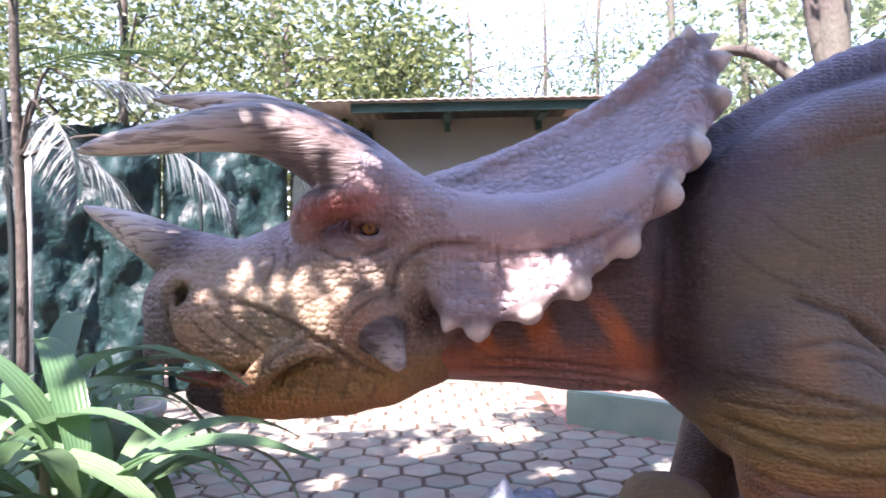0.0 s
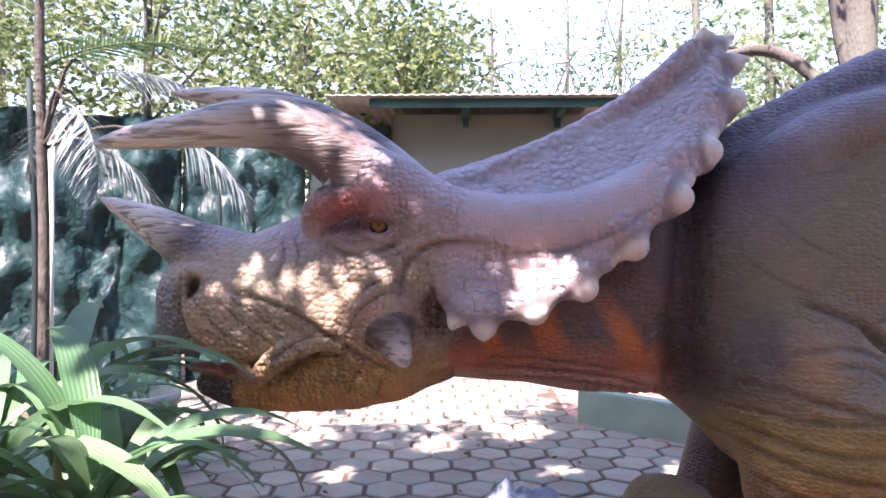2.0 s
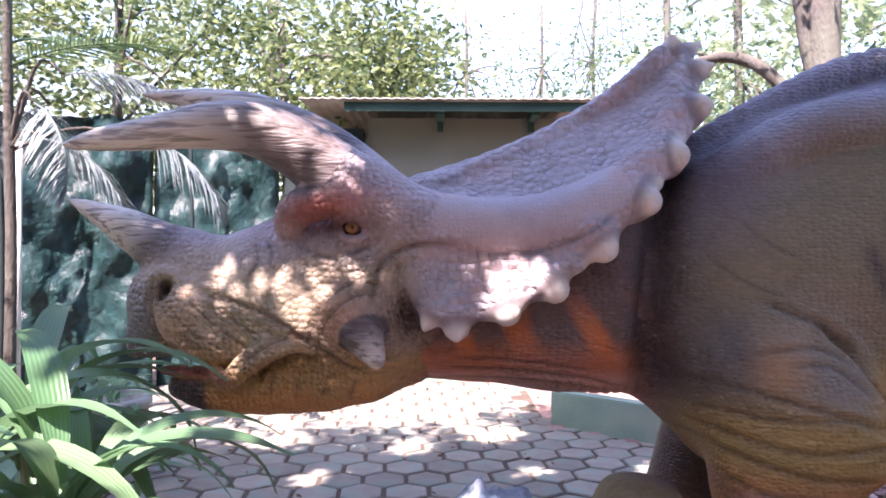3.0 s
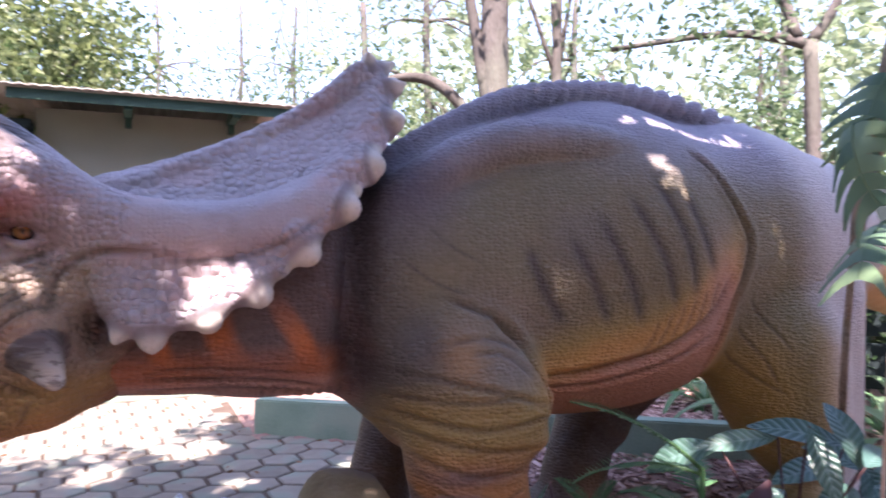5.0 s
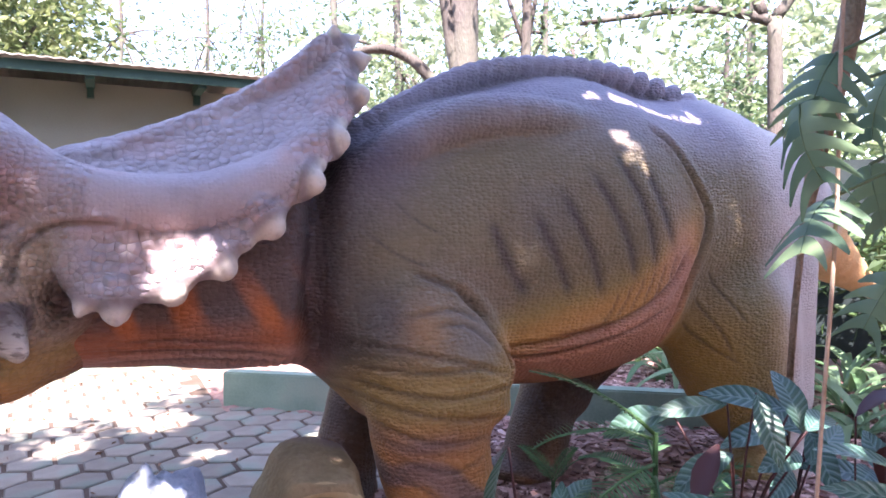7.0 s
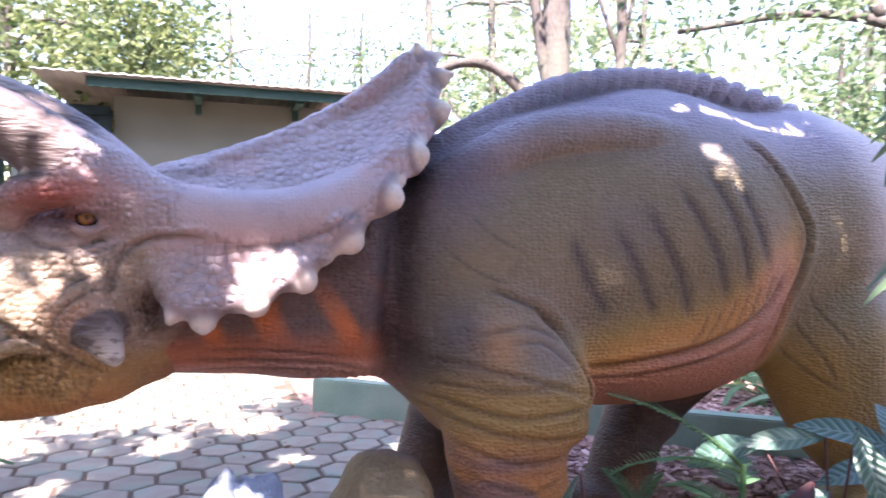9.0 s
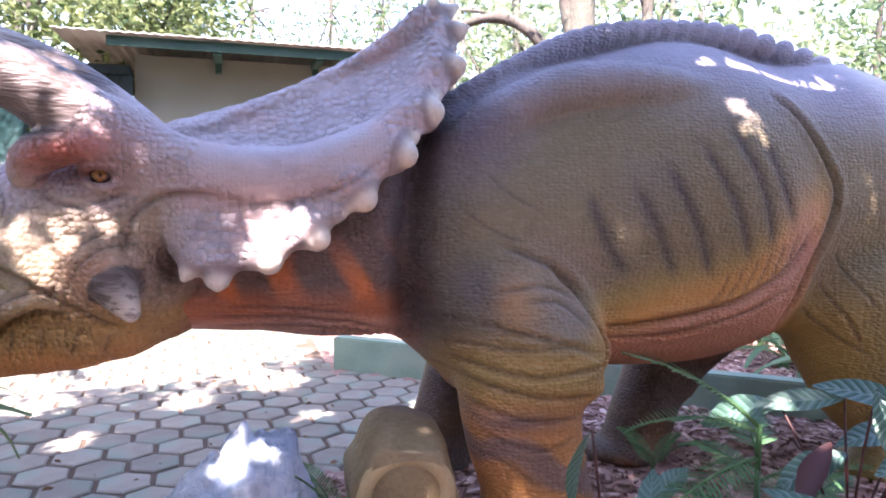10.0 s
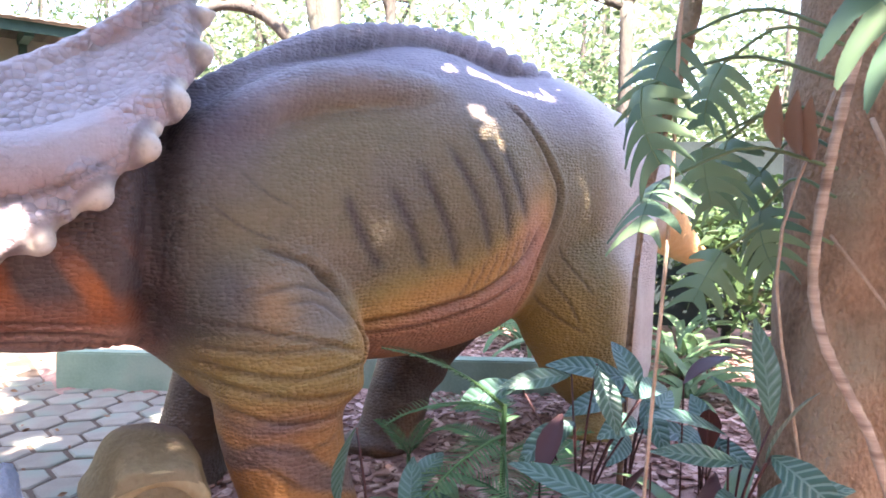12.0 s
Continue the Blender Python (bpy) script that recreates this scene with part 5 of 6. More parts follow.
def tree(x, y, h, r, crown, label, seed, n=40, per=60, spread=0.35, leaf=0.13, mat=None, lean=(0, 0), limbs=7, bark="bark", name="tree"):
    """crown: centre offset and half sizes."""
    g = random.Random(seed)
    t = tagged(new(name), label, "tree")
    t.location = (x, y, 0)
    pts = [(lean[0] * s * s * h + 0.06 * g.uniform(-1, 1), lean[1] * s * s * h + 0.06 * g.uniform(-1, 1), -0.1 + (h + 0.1) * s) for s in (0, 0.2, 0.4, 0.6, 0.8, 1)]
    bm = bmesh.new()
    tube(bm, curve_pts(pts, 14), [r * (1.25 - 0.75 * k / 13) if k else r * 1.5 for k in range(14)], 12, wob=0.12)
    part("trunk", bm, M[bark], t, smooth=True)
    (cx, cy, cz), (sx, sy, sz) = crown
    cen = []
    for k in range(n):
        while True:
            u = [g.uniform(-1, 1) for _ in range(3)]
            if 0.15 < sum(q * q for q in u) < 1:
                break
        cen.append((cx + sx * u[0], cy + sy * u[1], cz + sz * u[2]))
    for k in range(limbs):
        e = Vector(cen[k * n // limbs])
        b = Vector(pts[3 if k % 2 else 4])
        m_ = b.lerp(e, 0.5) + Vector((g.uniform(-0.2, 0.2), g.uniform(-0.2, 0.2), 0.25))
        bm = bmesh.new()
        tube(bm, curve_pts([b, m_, e], 8), [r * 0.4 - r * 0.045 * j for j in range(8)], 6)
        part("limb", bm, M[bark], t, smooth=True)
    cr = leaf_cloud(cen, per, (spread, spread, spread * 0.7), leaf, seed, mat=mat)
    cr.parent = t
    return t


SHRUB = "sunlit broadleaf tree with yellow-green leaves"
M["leaf_sun"] = leafy("leaf_sun", (0.04, 0.08, 0.025), (0.26, 0.31, 0.13), 0.34, 0.5, 0.6)
M["leaf_pale"] = leafy("leaf_pale", (0.17, 0.23, 0.12), (0.29, 0.34, 0.20), 0.55, 0.5)
M["leaf_mid"] = leafy("leaf_mid", (0.04, 0.085, 0.04), (0.18, 0.25, 0.11), 0.4, 0.45)
for k, (x, y, h, hw) in enumerate(((-7.5, 9.5, 5.5, 2.2), (-4.6, 9.8, 5.5, 2.0), (-2.3, 10.2, 5.0, 1.7), (-0.9, 11.0, 4.6, 1.0))):
    tree(x, y, h, 0.09, ((0, 0, h - 0.7), (hw, 1.3, 2.3)), SHRUB, 40 + k, 64, 90, 0.34, 0.13, M["leaf_sun"])
for k, (x, y, h) in enumerate(((-3.5, 14, 8.5), (4.6, 14, 7), (6.5, 15, 9), (10, 14, 8), (13.5, 11, 8), (15, 6.5, 8), (-9, 13, 9), (14, 2, 8))):
    tree(x, y, h, 0.13, ((0, 0, h - 2.6), (2.3, 1.6, 2.9)), "tall slender tree with thin pale sunlit foliage", 60 + k, 38, 80, 0.5, 0.13, M["leaf_mid" if k % 2 else "leaf_pale"])
for k, (x, y, h) in enumerate(((7.2, 9.3, 4.6), (9.6, 8.2, 5.0), (11.5, 5.6, 4.8), (8.6, 6.6, 3.6), (5.8, 10.5, 4.4), (11.5, 2.6, 4.5))):
    tree(x, y, h, 0.07, ((0, 0, h * 0.5), (1.5, 1.2, h * 0.45)), "dense evergreen shrub with mid-green leaves", 80 + k, 50, 90, 0.36, 0.13, M["leaf_mid"], name="shrub")
for k, (x, y, h) in enumerate(((7.3, 4.9, 1.8), (6.9, 3.4, 1.9), (7.6, 2.2, 2.0), (6.0, 6.2, 1.6))):
    tree(x, y, h, 0.04, ((0, 0, h * 0.55), (0.9, 0.8, h * 0.45)), "dark glossy low shrub", 100 + k, 26, 60, 0.22, 0.15, M["leaf_dark"], name="shrub")

# unseen dense trees added behind the walk to block frontal light
for k, (x, y, h) in enumerate(((-7, -1.0, 5.5), (-5.5, -4.2, 6), (-2.2, -5.0, 6), (1.2, -5.2, 6.2), (4.6, -4.6, 6), (7.6, -2.6, 5.5), (-8, 2.5, 5.5))):
    tree(x, y, h, 0.12, ((0, 0, h * 0.52), (2.0, 1.3, h * 0.48)), "unseen dense dark evergreen tree, added to block light from behind", 120 + k, 80, 90, 0.45, 0.26, M["leaf_dark"])

for k, (x, y, h) in enumerate(((0.6, 17, 7.5), (2.6, 18, 8.0), (4.2, 19, 8.5), (-1.2, 19, 7.5))):
    tree(x, y, h, 0.07, ((0, 0, h * 0.62), (1.5, 1.2, h * 0.42)), "thin distant tree with sparse grey-green leaves", 140 + k, 34, 60, 0.55, 0.12, M["leaf_mid"], limbs=14)

# bare-stemmed trees behind the statue
t1 = tagged(new("tree"), "smooth grey trunk with forked limb and bent bough", "tree")
t1.location = (3.95, 7.1, 0)
bm = bmesh.new()
tube(bm, curve_pts([(0.05, 0, -0.1), (0.03, 0, 2), (0, 0, 4), (0.08, 0, 6.5)], 16), [0.21 - 0.004 * k for k in range(16)], 14, wob=0.1)
part("trunk", bm, M["bark"], t1, smooth=True)
bm = bmesh.new()
tube(bm, curve_pts([(-0.06, 0, 3.3), (-0.16, 0.02, 3.75), (-0.22, 0.05, 4.2), (-0.45, 0.1, 5.6)], 10), [0.09 - 0.004 * k for k in range(10)], 8)
part("limb", bm, M["bark"], t1, smooth=True)
bm = bmesh.new()
tube(bm, curve_pts([(-0.05, 0.05, 2.9), (-0.30, 0.18, 3.30), (-0.55, 0.3, 3.60), (-0.86, 0.4, 3.71), (-1.2, 0.5, 3.64), (-1.6, 0.55, 3.4)], 16), [0.085 - 0.003 * k for k in range(16)], 10, wob=0.15)
part("bough", bm, M["bark"], t1, "bent grey bough", smooth=True)
bm = bmesh.new()
tube(bm, curve_pts([(-0.4, 0.1, 5.2), (-1.2, 0.2, 5.5), (-2.0, 0.3, 5.2), (-2.5, 0.3, 4.6)], 12), [0.035 - 0.002 * k for k in range(12)], 7)
part("limb", bm, M["bark"], t1, smooth=True)
for k in range(4):
    bm = bmesh.new()
    x0 = -2.5 + 0.13 * k
    tube(bm, curve_pts([(x0, 0.3, 4.9 - 0.05 * k), (x0 + 0.08, 0.3, 4.3), (x0 - 0.02 + 0.05 * k, 0.3, 3.7), (x0 + 0.06, 0.32, 3.25 + 0.12 * k)], 12), [0.012 - 0.0008 * j for j in range(12)], 5)
    part("twig", bm, M["bark"], t1, smooth=True)
cr = leaf_cloud([(random.uniform(-1.5, 1.5), random.uniform(-1, 1), random.uniform(6, 7.5)) for _ in range(24)], 60, 0.4, 0.15, 21, mat=M["leaf_pale"])
cr.parent = t1
tree(5.02, 7.45, 6.5, 0.085, ((0, 0, 6.8), (1.4, 1.2, 1.0)), "slim straight grey-barked tree", 22, 20, 60, 0.4, 0.15, M["leaf_pale"])
t3 = tagged(new("tree"), "crooked dark tree with spreading bare boughs", "tree")
t3.location = (6.78, 5.1, 0)
bm = bmesh.new()
tube(bm, curve_pts([(0.1, 0, -0.1), (0.02, 0, 1.5), (0, 0, 2.9), (-0.02, 0, 3.9)], 14), [0.10 - 0.002 * k for k in range(14)], 10, wob=0.2)
part("trunk", bm, M["bark"], t3, smooth=True)
for ctrl in ([(-0.02, 0, 3.85), (-0.25, 0.3, 4.0), (-0.66, 0.72, 4.1), (-1.6, 1.4, 4.0)], [(-0.02, 0, 3.88), (0.15, -0.2, 4.3), (0.35, -0.4, 5.2)], [(-0.1, 0.1, 3.95), (-0.2, 0.3, 4.5), (-0.9, 0.9, 5.2)]):
    bm = bmesh.new()
    tube(bm, curve_pts(ctrl, 9), [0.07 - 0.005 * k for k in range(9)], 8)
    part("bough", bm, M["bark"], t3, smooth=True)
cr = leaf_cloud([(random.uniform(-2.2, 0.8), random.uniform(-0.6, 1.6), random.uniform(3.9, 5.4)) for _ in range(26)], 45, (0.3, 0.3, 0.2), 0.12, 23, mat=M["leaf_mid"])
cr.parent = t3

# far woods close the view all round
cen = []
g = random.Random(9)
for k in range(520):
    a = g.uniform(0, 2 * math.pi)
    rr = g.uniform(19, 27)
    thin = -0.28 < a - math.pi / 2 < 0.12
    cen.append((rr * math.cos(a), rr * math.sin(a), g.uniform(0, 3.5 if thin else 9.0)))
tagged(leaf_cloud(cen, 60, (1.1, 1.1, 0.9), 0.5, 77, "far_woods", M["leaf_pale"]), "distant pale sunlit woods", "woods", kind="stuff")

# ---- palm with hanging dry fronds ----
palm = tagged(new("palm_tree"), "slender palm with greyish hanging dry fronds", "palm")
palm.location = (-3.3, 5.3, 0)
bm = bmesh.new()
tube(bm, curve_pts([(0, 0, -0.05), (0.02, 0, 1.6), (-0.02, 0, 3.2), (0, 0, 4.6)], 12), [0.046 - 0.0012 * k for k in range(12)], 10, wob=0.1)
part("trunk", bm, M["bark"], palm, smooth=True)
DRY = [shared(frond(L, 50, 0.44, d, 0.017, 1.0, 0.8), M["palm_dry"]) for L, d in ((1.2, 1.5), (1.3, 0.9))]
GREENF = [shared(frond(1.7, 40, 0.5, d, 0.02, 0.3, 1.0), M["leaf_dark"]) for d in (0.7, 1.1)]
for loc, yaw, pt, sz, me in (((0.33, -0.15, 2.42), 8, -5, 0.78, DRY[0]), ((0.95, 0.15, 2.46), 4, -5, 0.80, DRY[0]), ((0.40, 0.05, 2.95), 8, 12, 0.75, DRY[1]), ((0.25, -0.1, 2.7), -30, -20, 0.8, DRY[0]), ((0.2, 0.2, 2.75), 160, 0, 0.8, DRY[0])):
    leaf_at(me, palm, loc, yaw, pt, 0, sz, "dry_frond")
    bm = bmesh.new()
    tube(bm, curve_pts([(0, 0, 2.35), (loc[0] * 0.5, loc[1] * 0.5, loc[2] + 0.08), loc], 8), [0.016 - 0.0007 * k for k in range(8)], 6)
    part("leaf_stalk", bm, M["bark"], palm, smooth=True)
for k in range(9):
    leaf_at(GREENF[k % 2], palm, (0, 0, 3.0 + 0.18 * k), 40 * k * 2.1, 25 + 5 * k, 0, 0.8, "frond")

# ---- big tree with climbing vine; its crown shades the statue ----
big = tagged(new("tree"), "large warm-barked tree with a climbing vine and high leafy crown", "tree")
TX, TY = 3.22, 1.15
big.location = (TX, TY, 0)
bm = bmesh.new()
tube(bm, curve_pts([(0.02, 0, -0.1), (0.0, 0, 0.8), (0.03, 0, 1.8), (0.05, 0, 3.2), (0, -0.1, 5.0)], 28), [0.36 - 0.05 * min(1, k / 6) - 0.003 * k for k in range(28)], 26, wob=0.14)
part("trunk", bm, M["bark_warm"], big, smooth=True)
for ctrl, r0 in (([(0, 0, 4.4), (-1.2, -0.4, 5.4), (-3.0, -0.8, 6.0), (-5.2, -1.0, 6.3)], 0.16), ([(0, 0, 4.7), (-0.8, 0.9, 5.6), (-2.2, 1.8, 6.2)], 0.12), ([(0, -0.1, 4.8), (0.4, -1.2, 5.8), (-0.8, -2.6, 6.4)], 0.12), ([(0, 0, 4.8), (0.9, 0.6, 5.9), (1.6, 1.4, 6.6)], 0.1)):
    bm = bmesh.new()
    tube(bm, curve_pts(ctrl, 10), [r0 * (1 - 0.075 * k) for k in range(10)], 9, wob=0.1)
    part("limb", bm, M["bark_warm"], big, smooth=True)
# gaps cut in the unseen crown for sun patches: place reached, half width
GAPS = [((-0.36, 2.60, 1.87), 0.07), ((-0.66, 2.72, 1.56), 0.03), ((0.35, 2.56, 1.55), 0.03), ((0.29, 2.52, 1.49), 0.09), ((0.38, 2.54, 1.42), 0.09), ((0.42, 2.54, 1.53), 0.04), ((0.20, 2.52, 1.40), 0.07), ((0.02, 2.56, 1.80), 0.03),
        ((-0.43, 2.62, 1.47), 0.08), ((-0.33, 2.62, 1.60), 0.05), ((-0.60, 2.66, 1.36), 0.05), ((-0.82, 2.70, 1.52), 0.055), ((-0.78, 2.68, 1.17), 0.05), ((-0.98, 2.72, 1.30), 0.055), ((-0.55, 2.62, 2.10), 0.10), ((-0.42, 2.62, 2.02), 0.07),
        ((-0.72, 2.6, 2.14), 0.05), ((-0.9, 3.1, 2.3), 0.06), ((-1.15, 2.85, 1.65), 0.07), ((-1.1, 2.1, 1.05), 0.20), ((-0.6, 2.2, 0.95), 0.16), ((-1.5, 2.4, 1.1), 0.24), ((-1.2, 2.3, 0.8), 0.16), ((-0.9, 2.0, 0.9), 0.16),
        ((2.38, 2.82, 2.28), 0.07), ((2.50, 2.82, 2.28), 0.07), ((2.66, 2.84, 2.27), 0.07), ((2.80, 2.84, 2.28), 0.07), ((2.94, 2.84, 2.28), 0.07), ((3.10, 2.86, 2.27), 0.07), ((3.26, 2.86, 2.26), 0.07),
        ((2.47, 2.66, 2.08), 0.07), ((2.55, 2.64, 2.0), 0.06), ((2.61, 2.62, 1.92), 0.06), ((2.22, 2.66, 2.03), 0.03), ((1.09, 2.56, 1.02), 0.03), ((3.3, 2.70, 1.66), 0.07), ((3.9, 3.0, 1.6), 0.06), ((4.25, 2.95, 1.3), 0.2),
        ((2.6, 2.2, 0.05), 0.12), ((2.25, 2.6, 0.05), 0.1), ((2.1, 1.9, 0.8), 0.09), ((2.5, 1.3, 0.8), 0.08), ((2.4, 1.4, 1.0), 0.12), ((0.2, 2.5, 0.62), 0.10),
        ((-0.2, 5.6, 0), 0.2), ((0.7, 5.0, 0), 0.15), ((-0.9, 4.8, 0), 0.15), ((0.1, 4.4, 0), 0.12), ((1.6, 5.0, 0), 0.2), ((-1.3, 5.8, 0), 0.22), ((0.5, 6.0, 0), 0.25), ((-0.5, 6.6, 0), 0.2)]


def crown_keep(pos):
    """Light gaps through the crown along the sun's way."""
    w = pos + np.array((TX, TY, 0))
    ok = np.ones(len(w), bool)
    s = np.array(SUN_DIR)
    for c, r in GAPS:
        d = w - np.array(c)
        t = d @ s
        ok &= np.linalg.norm(d - t[:, None] * s, axis=1) > r + 0.05
    return ok


g = np.random.default_rng(12)
cc = np.stack([g.uniform(-4.6, 3.6, 760), g.uniform(-2.6, 1.7, 760), g.uniform(5.3, 7.0, 760)], 1)
cc = cc[(cc[:, 1] > -1.2) | (g.random(760) < 0.8)]
# unseen leaf clumps added to shade the low wall and the ground by it
bough = np.stack([g.uniform(-1.0, 0.9, 70), g.uniform(1.8, 2.7, 70), g.uniform(5.5, 6.8, 70)], 1)
cc = np.concatenate([cc, bough]) - (TX, TY, 0)
crown = leaf_cloud(cc, 125, (0.28, 0.28, 0.2), 0.17, 33, mat=M["leaf_mid"], keep=crown_keep)
crown.parent = big
# vine
vine = tagged(new("climbing_vine"), "split-leaf climber with ringed pale stem on the trunk", "vine")
M["vine_stem"] = grainy("vine_stem", (0.34, 0.26, 0.20), (0.58, 0.48, 0.39), 7.0, 60, 0.8, 0.2, 0.5, 0.006, (0.13, 0.09, 0.07), stretch=(0.3, 0.3, 5))
vine.location = (2.66, 1.0, 0.0)
vp = curve_pts([(0.12, -0.30, 0.3), (0.05, -0.17, 0.77), (0.02, -0.10, 0.93), (-0.02, -0.01, 1.14), (-0.03, 0.03, 1.37), (-0.02, 0.0, 1.73), (0.01, -0.05, 2.07), (0.1, -0.1, 2.5), (0.2, -0.12, 3.0)], 70)
bm = bmesh.new()
tube(bm, vp, [0.0175 if k % 4 else 0.0205 for k in range(70)], 9)
part("stem", bm, M["vine_stem"], vine, "ringed pale brown stem", smooth=True)
for k, ctrl in enumerate(([(0.0, 0.0, 2.0), (-0.15, 0.1, 1.4), (-0.1, 0.0, 0.6), (-0.12, 0.05, 0.03)], [(0.05, -0.1, 1.9), (0.08, -0.3, 1.4), (0.06, -0.35, 0.9)], [(0.02, 0, 1.5), (0.1, -0.2, 1.2), (0.2, -0.4, 0.8)], [(0.05, -0.05, 2.2), (0.15, -0.25, 2.0), (0.22, -0.4, 1.9)])):
    bm = bmesh.new()
    tube(bm, curve_pts(ctrl, 12), 0.006 + 0.003 * (k % 2), 6)
    part("aerial_root", bm, M["aerial"], vine, smooth=True)
for x, y, z, yaw, pt, sz in ((1.92, 1.34, 1.98, 205, -62, 0.95), (2.02, 1.29, 2.14, 170, -50, 0.85), (2.05, 1.34, 1.68, 190, -25, 0.9), (2.08, 0.74, 2.20, 245, -40, 1.15), (2.30, 1.28, 2.10, 150, -55, 0.8),
                             (2.55, 1.25, 1.58, 200, -40, 0.9), (2.42, 1.32, 1.84, 180, -55, 0.85), (2.62, 1.28, 1.74, 130, -45, 0.8), (2.48, 1.36, 1.42, 160, -50, 0.8), (2.25, 1.32, 1.80, 230, -65, 0.75)):
    leaf_at(SPLIT[int(z * 10) % 2], vine, (x - 2.66 + 0.12, y - 1.0, z), yaw, pt, 35 * math.sin(40 * x), sz * 0.68)
    bm = bmesh.new()
    tube(bm, curve_pts([(0.0, -0.02, min(2.4, z + 0.05)), ((x - 2.54) * 0.5, (y - 1) * 0.5, z + 0.12), (x - 2.54, y - 1.0, z)], 8), 0.007, 5)
    part("stalk", bm, M["monstera"], vine, smooth=True)
M["leaf_brown"] = leafy("leaf_brown", (0.16, 0.08, 0.045), (0.26, 0.14, 0.08), 0.6, 0.15)
BROWN = shared(blade(0.3, 0.09, 0.4, 0.9, 6, 0.5, 0.02), M["leaf_brown"])
for x, y, z in ((2.52, 1.13, 2.02), (2.56, 1.08, 2.0), (2.60, 1.05, 1.98)):
    leaf_at(BROWN, vine, (x - 2.66, y - 1.0, z), 200, -80, 60 * x, 0.8, "withered_leaf")
sap = tagged(new("tree"), "reddish leaning stem among hanging climber leaves", "tree")
sap.location = (3.0, 2.0, 0)
bm = bmesh.new()
tube(bm, curve_pts([(-0.1, 0.05, -0.05), (-0.08, 0, 1.2), (-0.02, -0.06, 1.9), (0.08, -0.16, 2.6), (0.12, -0.2, 3.4), (0.2, -0.3, 4.8)], 20), [0.016 + 0.038 * min(1, max(0, (k - 5) / 4)) for k in range(20)], 9, wob=0.2)
part("trunk", bm, M["bark_warm"], sap, smooth=True)
hang = bmesh.new()
tube(hang, curve_pts([(2.02, 1.30, 0.03), (2.07, 1.28, 0.9), (2.12, 1.27, 1.6), (2.12, 1.25, 2.4), (2.2, 1.2, 4.4)], 20), 0.007, 6)
tagged(part("hanging_root", hang, M["aerial"], smooth=True), "thin brown aerial root hanging to the ground", "root")
for k, (x, y) in enumerate(((-2.75, 7.6), (-4.4, 6.9))):
    bm = bmesh.new()
    tube(bm, curve_pts([(x, y, -0.05), (x + 0.03, y, 1.5), (x - 0.04 * (k % 2), y, 3.3)], 8), 0.022 + 0.008 * (k % 2), 8)
    tagged(part("stake", bm, M["dark_board"], smooth=True), "thin dark upright wooden stake before the fence", "stake", "fence stakes")

# ---- rock, log, pot, glass lamp ----
bm = bmesh.new()
bmesh.ops.create_icosphere(bm, subdivisions=5, radius=1.0)
for v in bm.verts:
    p = v.co.copy()
    o = 1 + 0.30 * noise.noise(p * 1.6) + 0.14 * noise.turbulence(p * 3.0, 3, True) + 0.05 * noise.noise(p * 9)
    q = Vector((p.x * 0.27, p.y * 0.22, p.z * 0.40)) * o
    q.x *= 1.25 - 0.5 * max(0, p.z)
    v.co = q
rock = tagged(part("rock", bm, M["rock_white"], smooth=True), "rough bluish-white boulder on the bed", "rock")
rock.location = (0.20, 2.62, 0.27)

M["log_skin"] = grainy("log_skin", (0.20, 0.15, 0.085), (0.36, 0.28, 0.17), 4.0, 40, 0.75, 0.3, 0.5, 0.02, (0.20, 0.15, 0.17))
M["log_cut"] = grainy("log_cut", (0.40, 0.30, 0.16), (0.52, 0.40, 0.24), 5.0, 50, 0.7, 0.3, 0.3, 0.006, (0.30, 0.21, 0.11))
log = tagged(new("log"), "tan carved log with ringed cut end, standing before the statue's foot", "log")
bm = bmesh.new()
tube(bm, [(0, 0.0, 0), (0, 0.03, 0.003), (0.0, 0.12, 0.02), (0.0, 0.15, 0.03), (-0.01, 0.36, 0.06), (-0.02, 0.44, 0.055), (-0.02, 0.47, 0.05)], [0.195, 0.212, 0.21, 0.225, 0.225, 0.17, 0.05], 44, wob=0.10)
for v in bm.verts:
    a = math.atan2(v.co.z, v.co.x)
    k = 1 + 0.05 * math.cos(6 * a + 0.6) + 0.03 * noise.noise(v.co * 14)
    v.co.x, v.co.z = v.co.x * k, v.co.z * k
part("bark", bm, M["log_skin"], log, smooth=True)
bm = bmesh.new()
prof = [(0.205, 0.015), (0.20, -0.012), (0.145, -0.018), (0.135, 0.022), (0.120, 0.024), (0.112, 0.004), (0.085, -0.002), (0.078, 0.026), (0.068, 0.028), (0.060, 0.010), (0.0005, 0.004)]
rings = [[bm.verts.new((r * math.cos(a) * (1 + 0.03 * math.sin(2 * a)), yy, r * math.sin(a))) for a in [2 * math.pi * k / 40 for k in range(40)]] for r, yy in prof]
for a, b in zip(rings, rings[1:]):
    for k in range(40):
        bm.faces.new((a[k], a[(k + 1) % 40], b[(k + 1) % 40], b[k]))
bmesh.ops.recalc_face_normals(bm, faces=bm.faces[:])
part("cut_end", bm, M["log_cut"], log, "pale ringed cut end", smooth=True)
bm = bmesh.new()
tube(bm, [(0, 0.2, -0.45), (0, 0.21, -0.15)], [0.16, 0.13], 14, wob=0.2)
part("stump_foot", bm, M["log_skin"], log, smooth=True)
log.matrix_world = pose(0.80, 2.50, 0.40, 0, 0, -8)

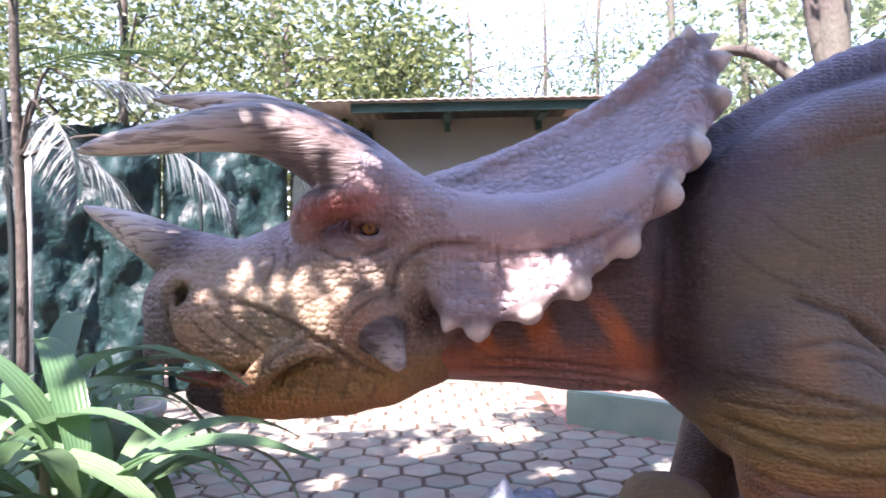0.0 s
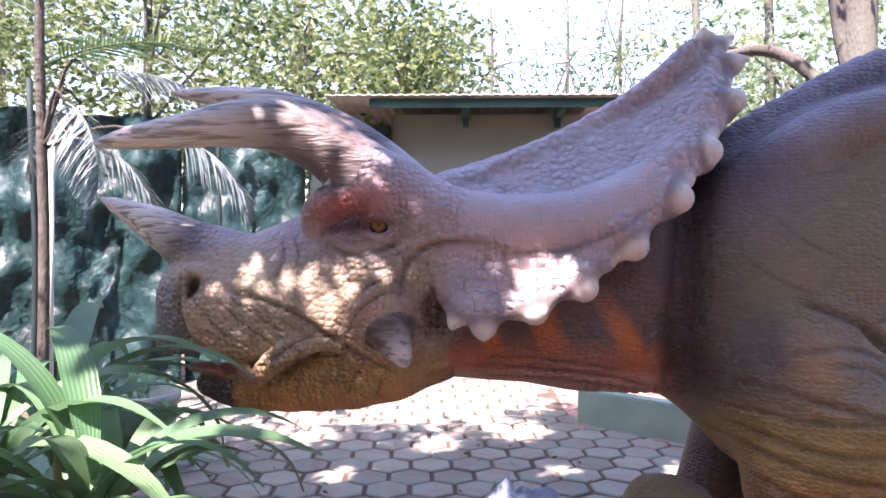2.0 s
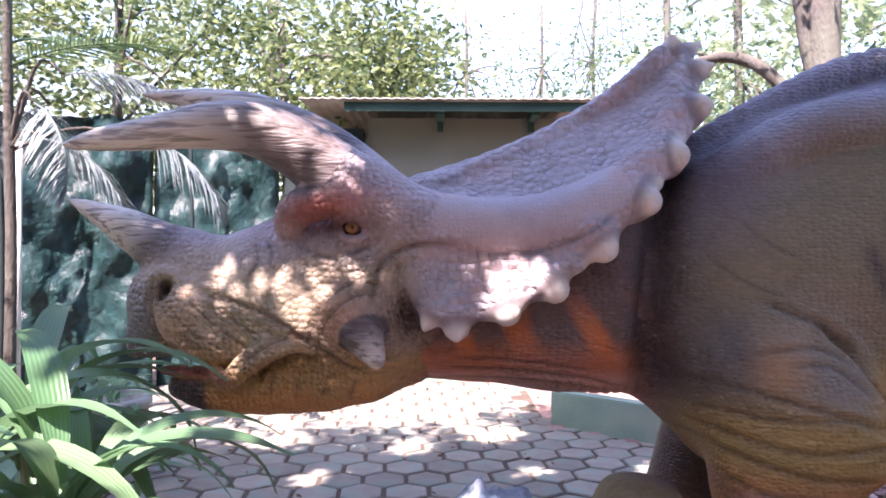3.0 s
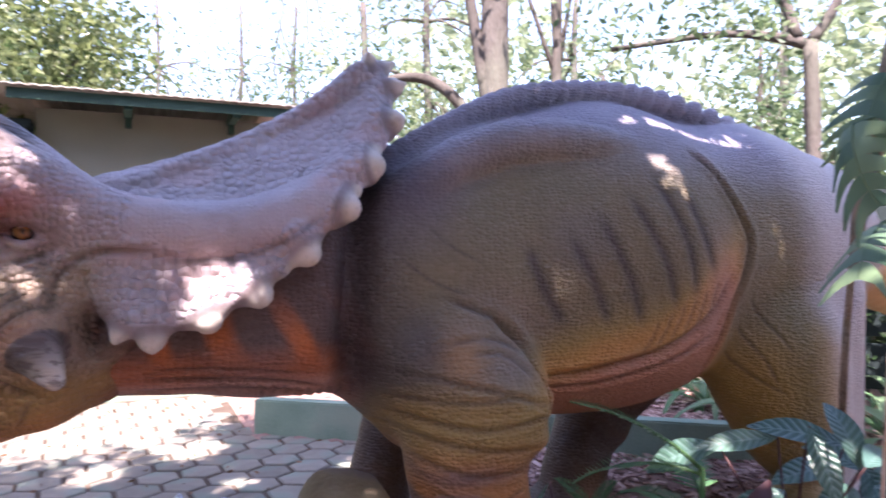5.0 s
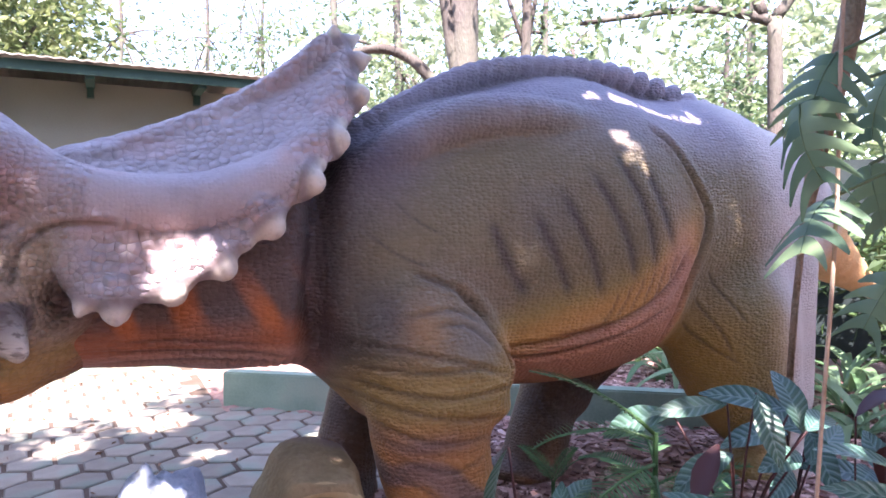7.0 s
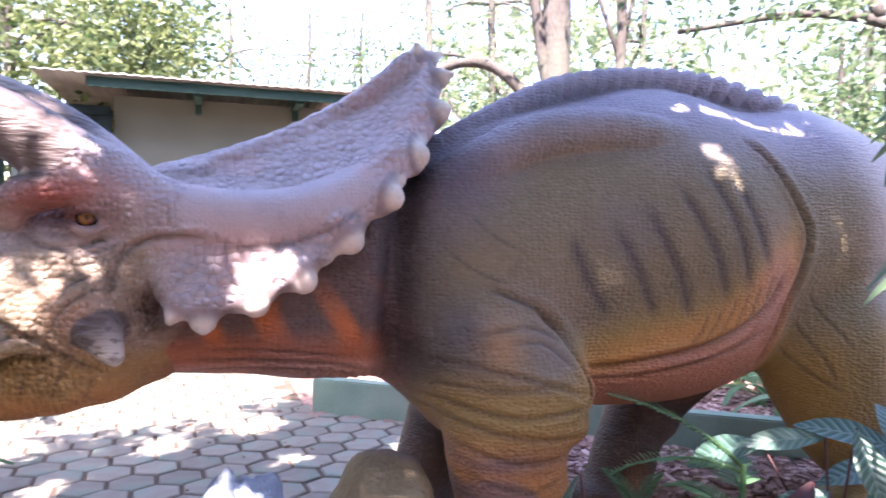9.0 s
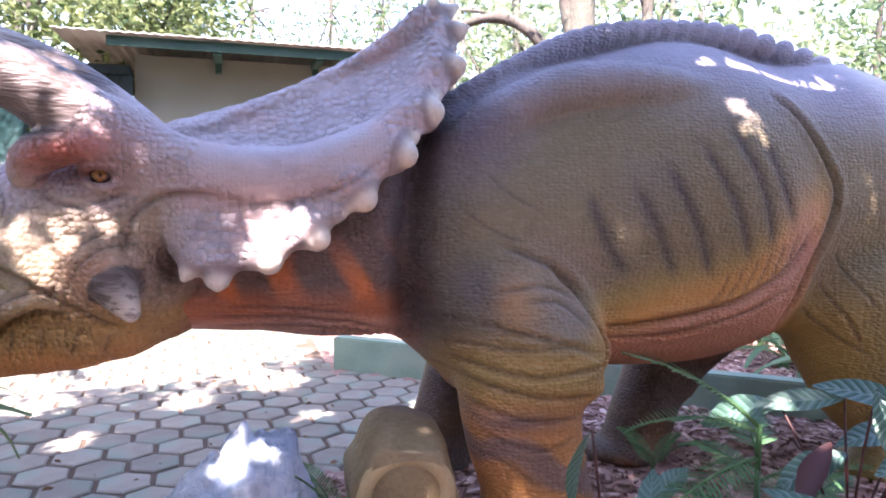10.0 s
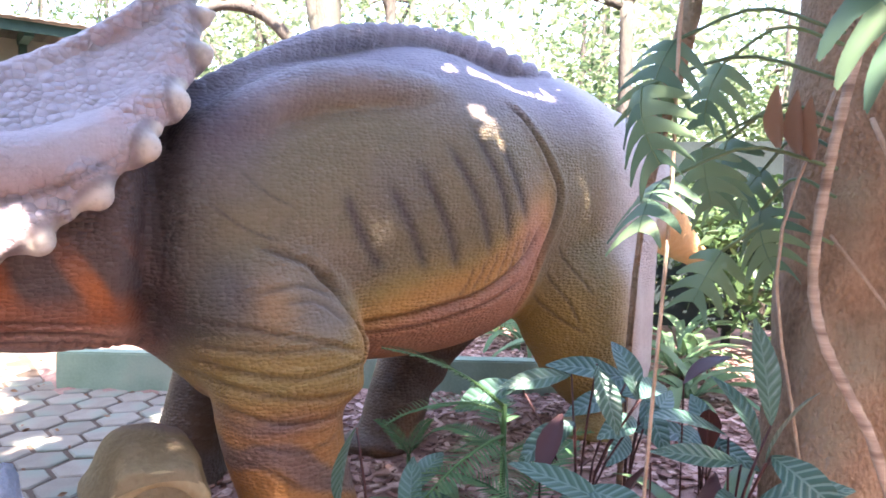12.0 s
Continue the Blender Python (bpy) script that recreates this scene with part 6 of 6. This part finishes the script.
bm = bmesh.new()
prof = [(0.20, 0), (0.21, 0.03), (0.25, 0.50), (0.27, 0.51), (0.27, 0.56), (0.235, 0.56), (0.22, 0.48), (0.02, 0.48)]
rings = [[bm.verts.new((r * math.cos(2 * math.pi * k / 28), r * math.sin(2 * math.pi * k / 28), z)) for k in range(28)] for r, z in prof]
for a, b in zip(rings, rings[1:]):
    for k in range(28):
        bm.faces.new((a[k], a[(k + 1) % 28], b[(k + 1) % 28], b[k]))
bm.faces.new(rings[-1])
pot = tagged(part("plant_pot", bm, M["concrete"], smooth=True), "weathered grey concrete plant pot", "pot")
pot.location = (-2.25, 4.75, 0.02)
strap_plant(-2.25, 4.75, 10, 0.55, 50, "small strap-leaved plant in a concrete pot", (40, 85)).location.z = 0.49

glass, gnt, gp = material("blue_glass", 0.08, 0.6)
gp.inputs["Base Color"].default_value = (0.10, 0.12, 0.35, 1)
bm = bmesh.new()
bmesh.ops.create_cone(bm, segments=9, radius1=0.055, radius2=0.012, depth=0.06, cap_ends=True)
lampb = tagged(new("garden_lamp"), "small solar garden lamp with faceted bluish lens", "lamp")
lampb.location = (0.62, 2.34, 0)
part("lens", bm, glass, lampb, "faceted bluish lens").location.z = 0.33
bm = bmesh.new()
tube(bm, [(0, 0, -0.02), (0, 0, 0.30)], 0.012, 8)
part("stake", bm, M["dark_board"], lampb)

# ---- paving: hexagonal blocks ----
bm = bmesh.new()
box(bm, (-5.0, 3.4, -0.25), (3.2, 8.48, -0.012))
paving = tagged(part("pavement", bm, M["joint"]), "grey hexagonal concrete paving with earthy joints", "pavement", kind="structure")


def hexagon(seed):
    r = random.Random(seed)
    bm = bmesh.new()
    R = 0.156
    top, mid, low = [], [], []
    for k in range(6):
        a = radians(30 + 60 * k)
        j = 1 + r.uniform(-0.025, 0.02)
        c, s_ = math.cos(a) * R * j, math.sin(a) * R * j
        top.append(bm.verts.new((c * 0.93, s_ * 0.93, 0.0)))
        mid.append(bm.verts.new((c, s_, -0.008)))
        low.append(bm.verts.new((c, s_, -0.03)))
    bm.faces.new(top)
    for a, b in ((top, mid), (mid, low)):
        for k in range(6):
            bm.faces.new((a[k], b[k], b[(k + 1) % 6], a[(k + 1) % 6]))
    return mesh_of(bm, M["paver"], False, "paver")


litter = leaf_cloud([(random.uniform(-2.5, 2.0), random.uniform(3.9, 8.0), 0.012) for _ in range(150)], 1, (0.02, 0.02, 0.002), 0.06, 91, "fallen_leaves", M["leaf_brown"], flat=0.05)
tagged(litter, "small dry fallen leaves scattered on the paving", "leaves", kind="stuff")
HEX = [hexagon(k) for k in range(6)]
rp = random.Random(8)
rest = []
PITCH = 0.300
for j in range(-8, 22):
    for i in range(-18, 16):
        u, v = (i + 0.5 * (j % 2)) * PITCH, j * PITCH * 0.866
        x, y = -0.70 + u * math.cos(0.07) - v * math.sin(0.07), 5.31 + u * math.sin(0.07) + v * math.cos(0.07)
        if y < 3.72 + 0.12 * math.sin(x * 1.7) or y > 8.35 or x > 2.0 or x < -3.4 or (behind_kerb(x - 0.15, y - 0.1) and x > 0.95):
            continue
        m = pose(x, y, rp.uniform(-0.004, 0.004), rp.uniform(-1.2, 1.2), rp.uniform(-1.2, 1.2), rp.uniform(-1.5, 1.5) + 4 + 60 * rp.randrange(6))
        if y < 7.0 and -2.2 < x < 2.0:
            ob = new("paver", HEX[rp.randrange(6)])
            ob.parent = paving
            ob.matrix_basis = m
        else:
            rest.append(m)
bm = bmesh.new()
for m in rest:
    me = HEX[rp.randrange(6)]
    k = len(bm.verts)
    bm.from_mesh(me)
    bm.verts.ensure_lookup_table()
    bmesh.ops.transform(bm, matrix=m, verts=bm.verts[k:])
tagged(part("paver_field", bm, M["paver"], paving), kind="stuff")
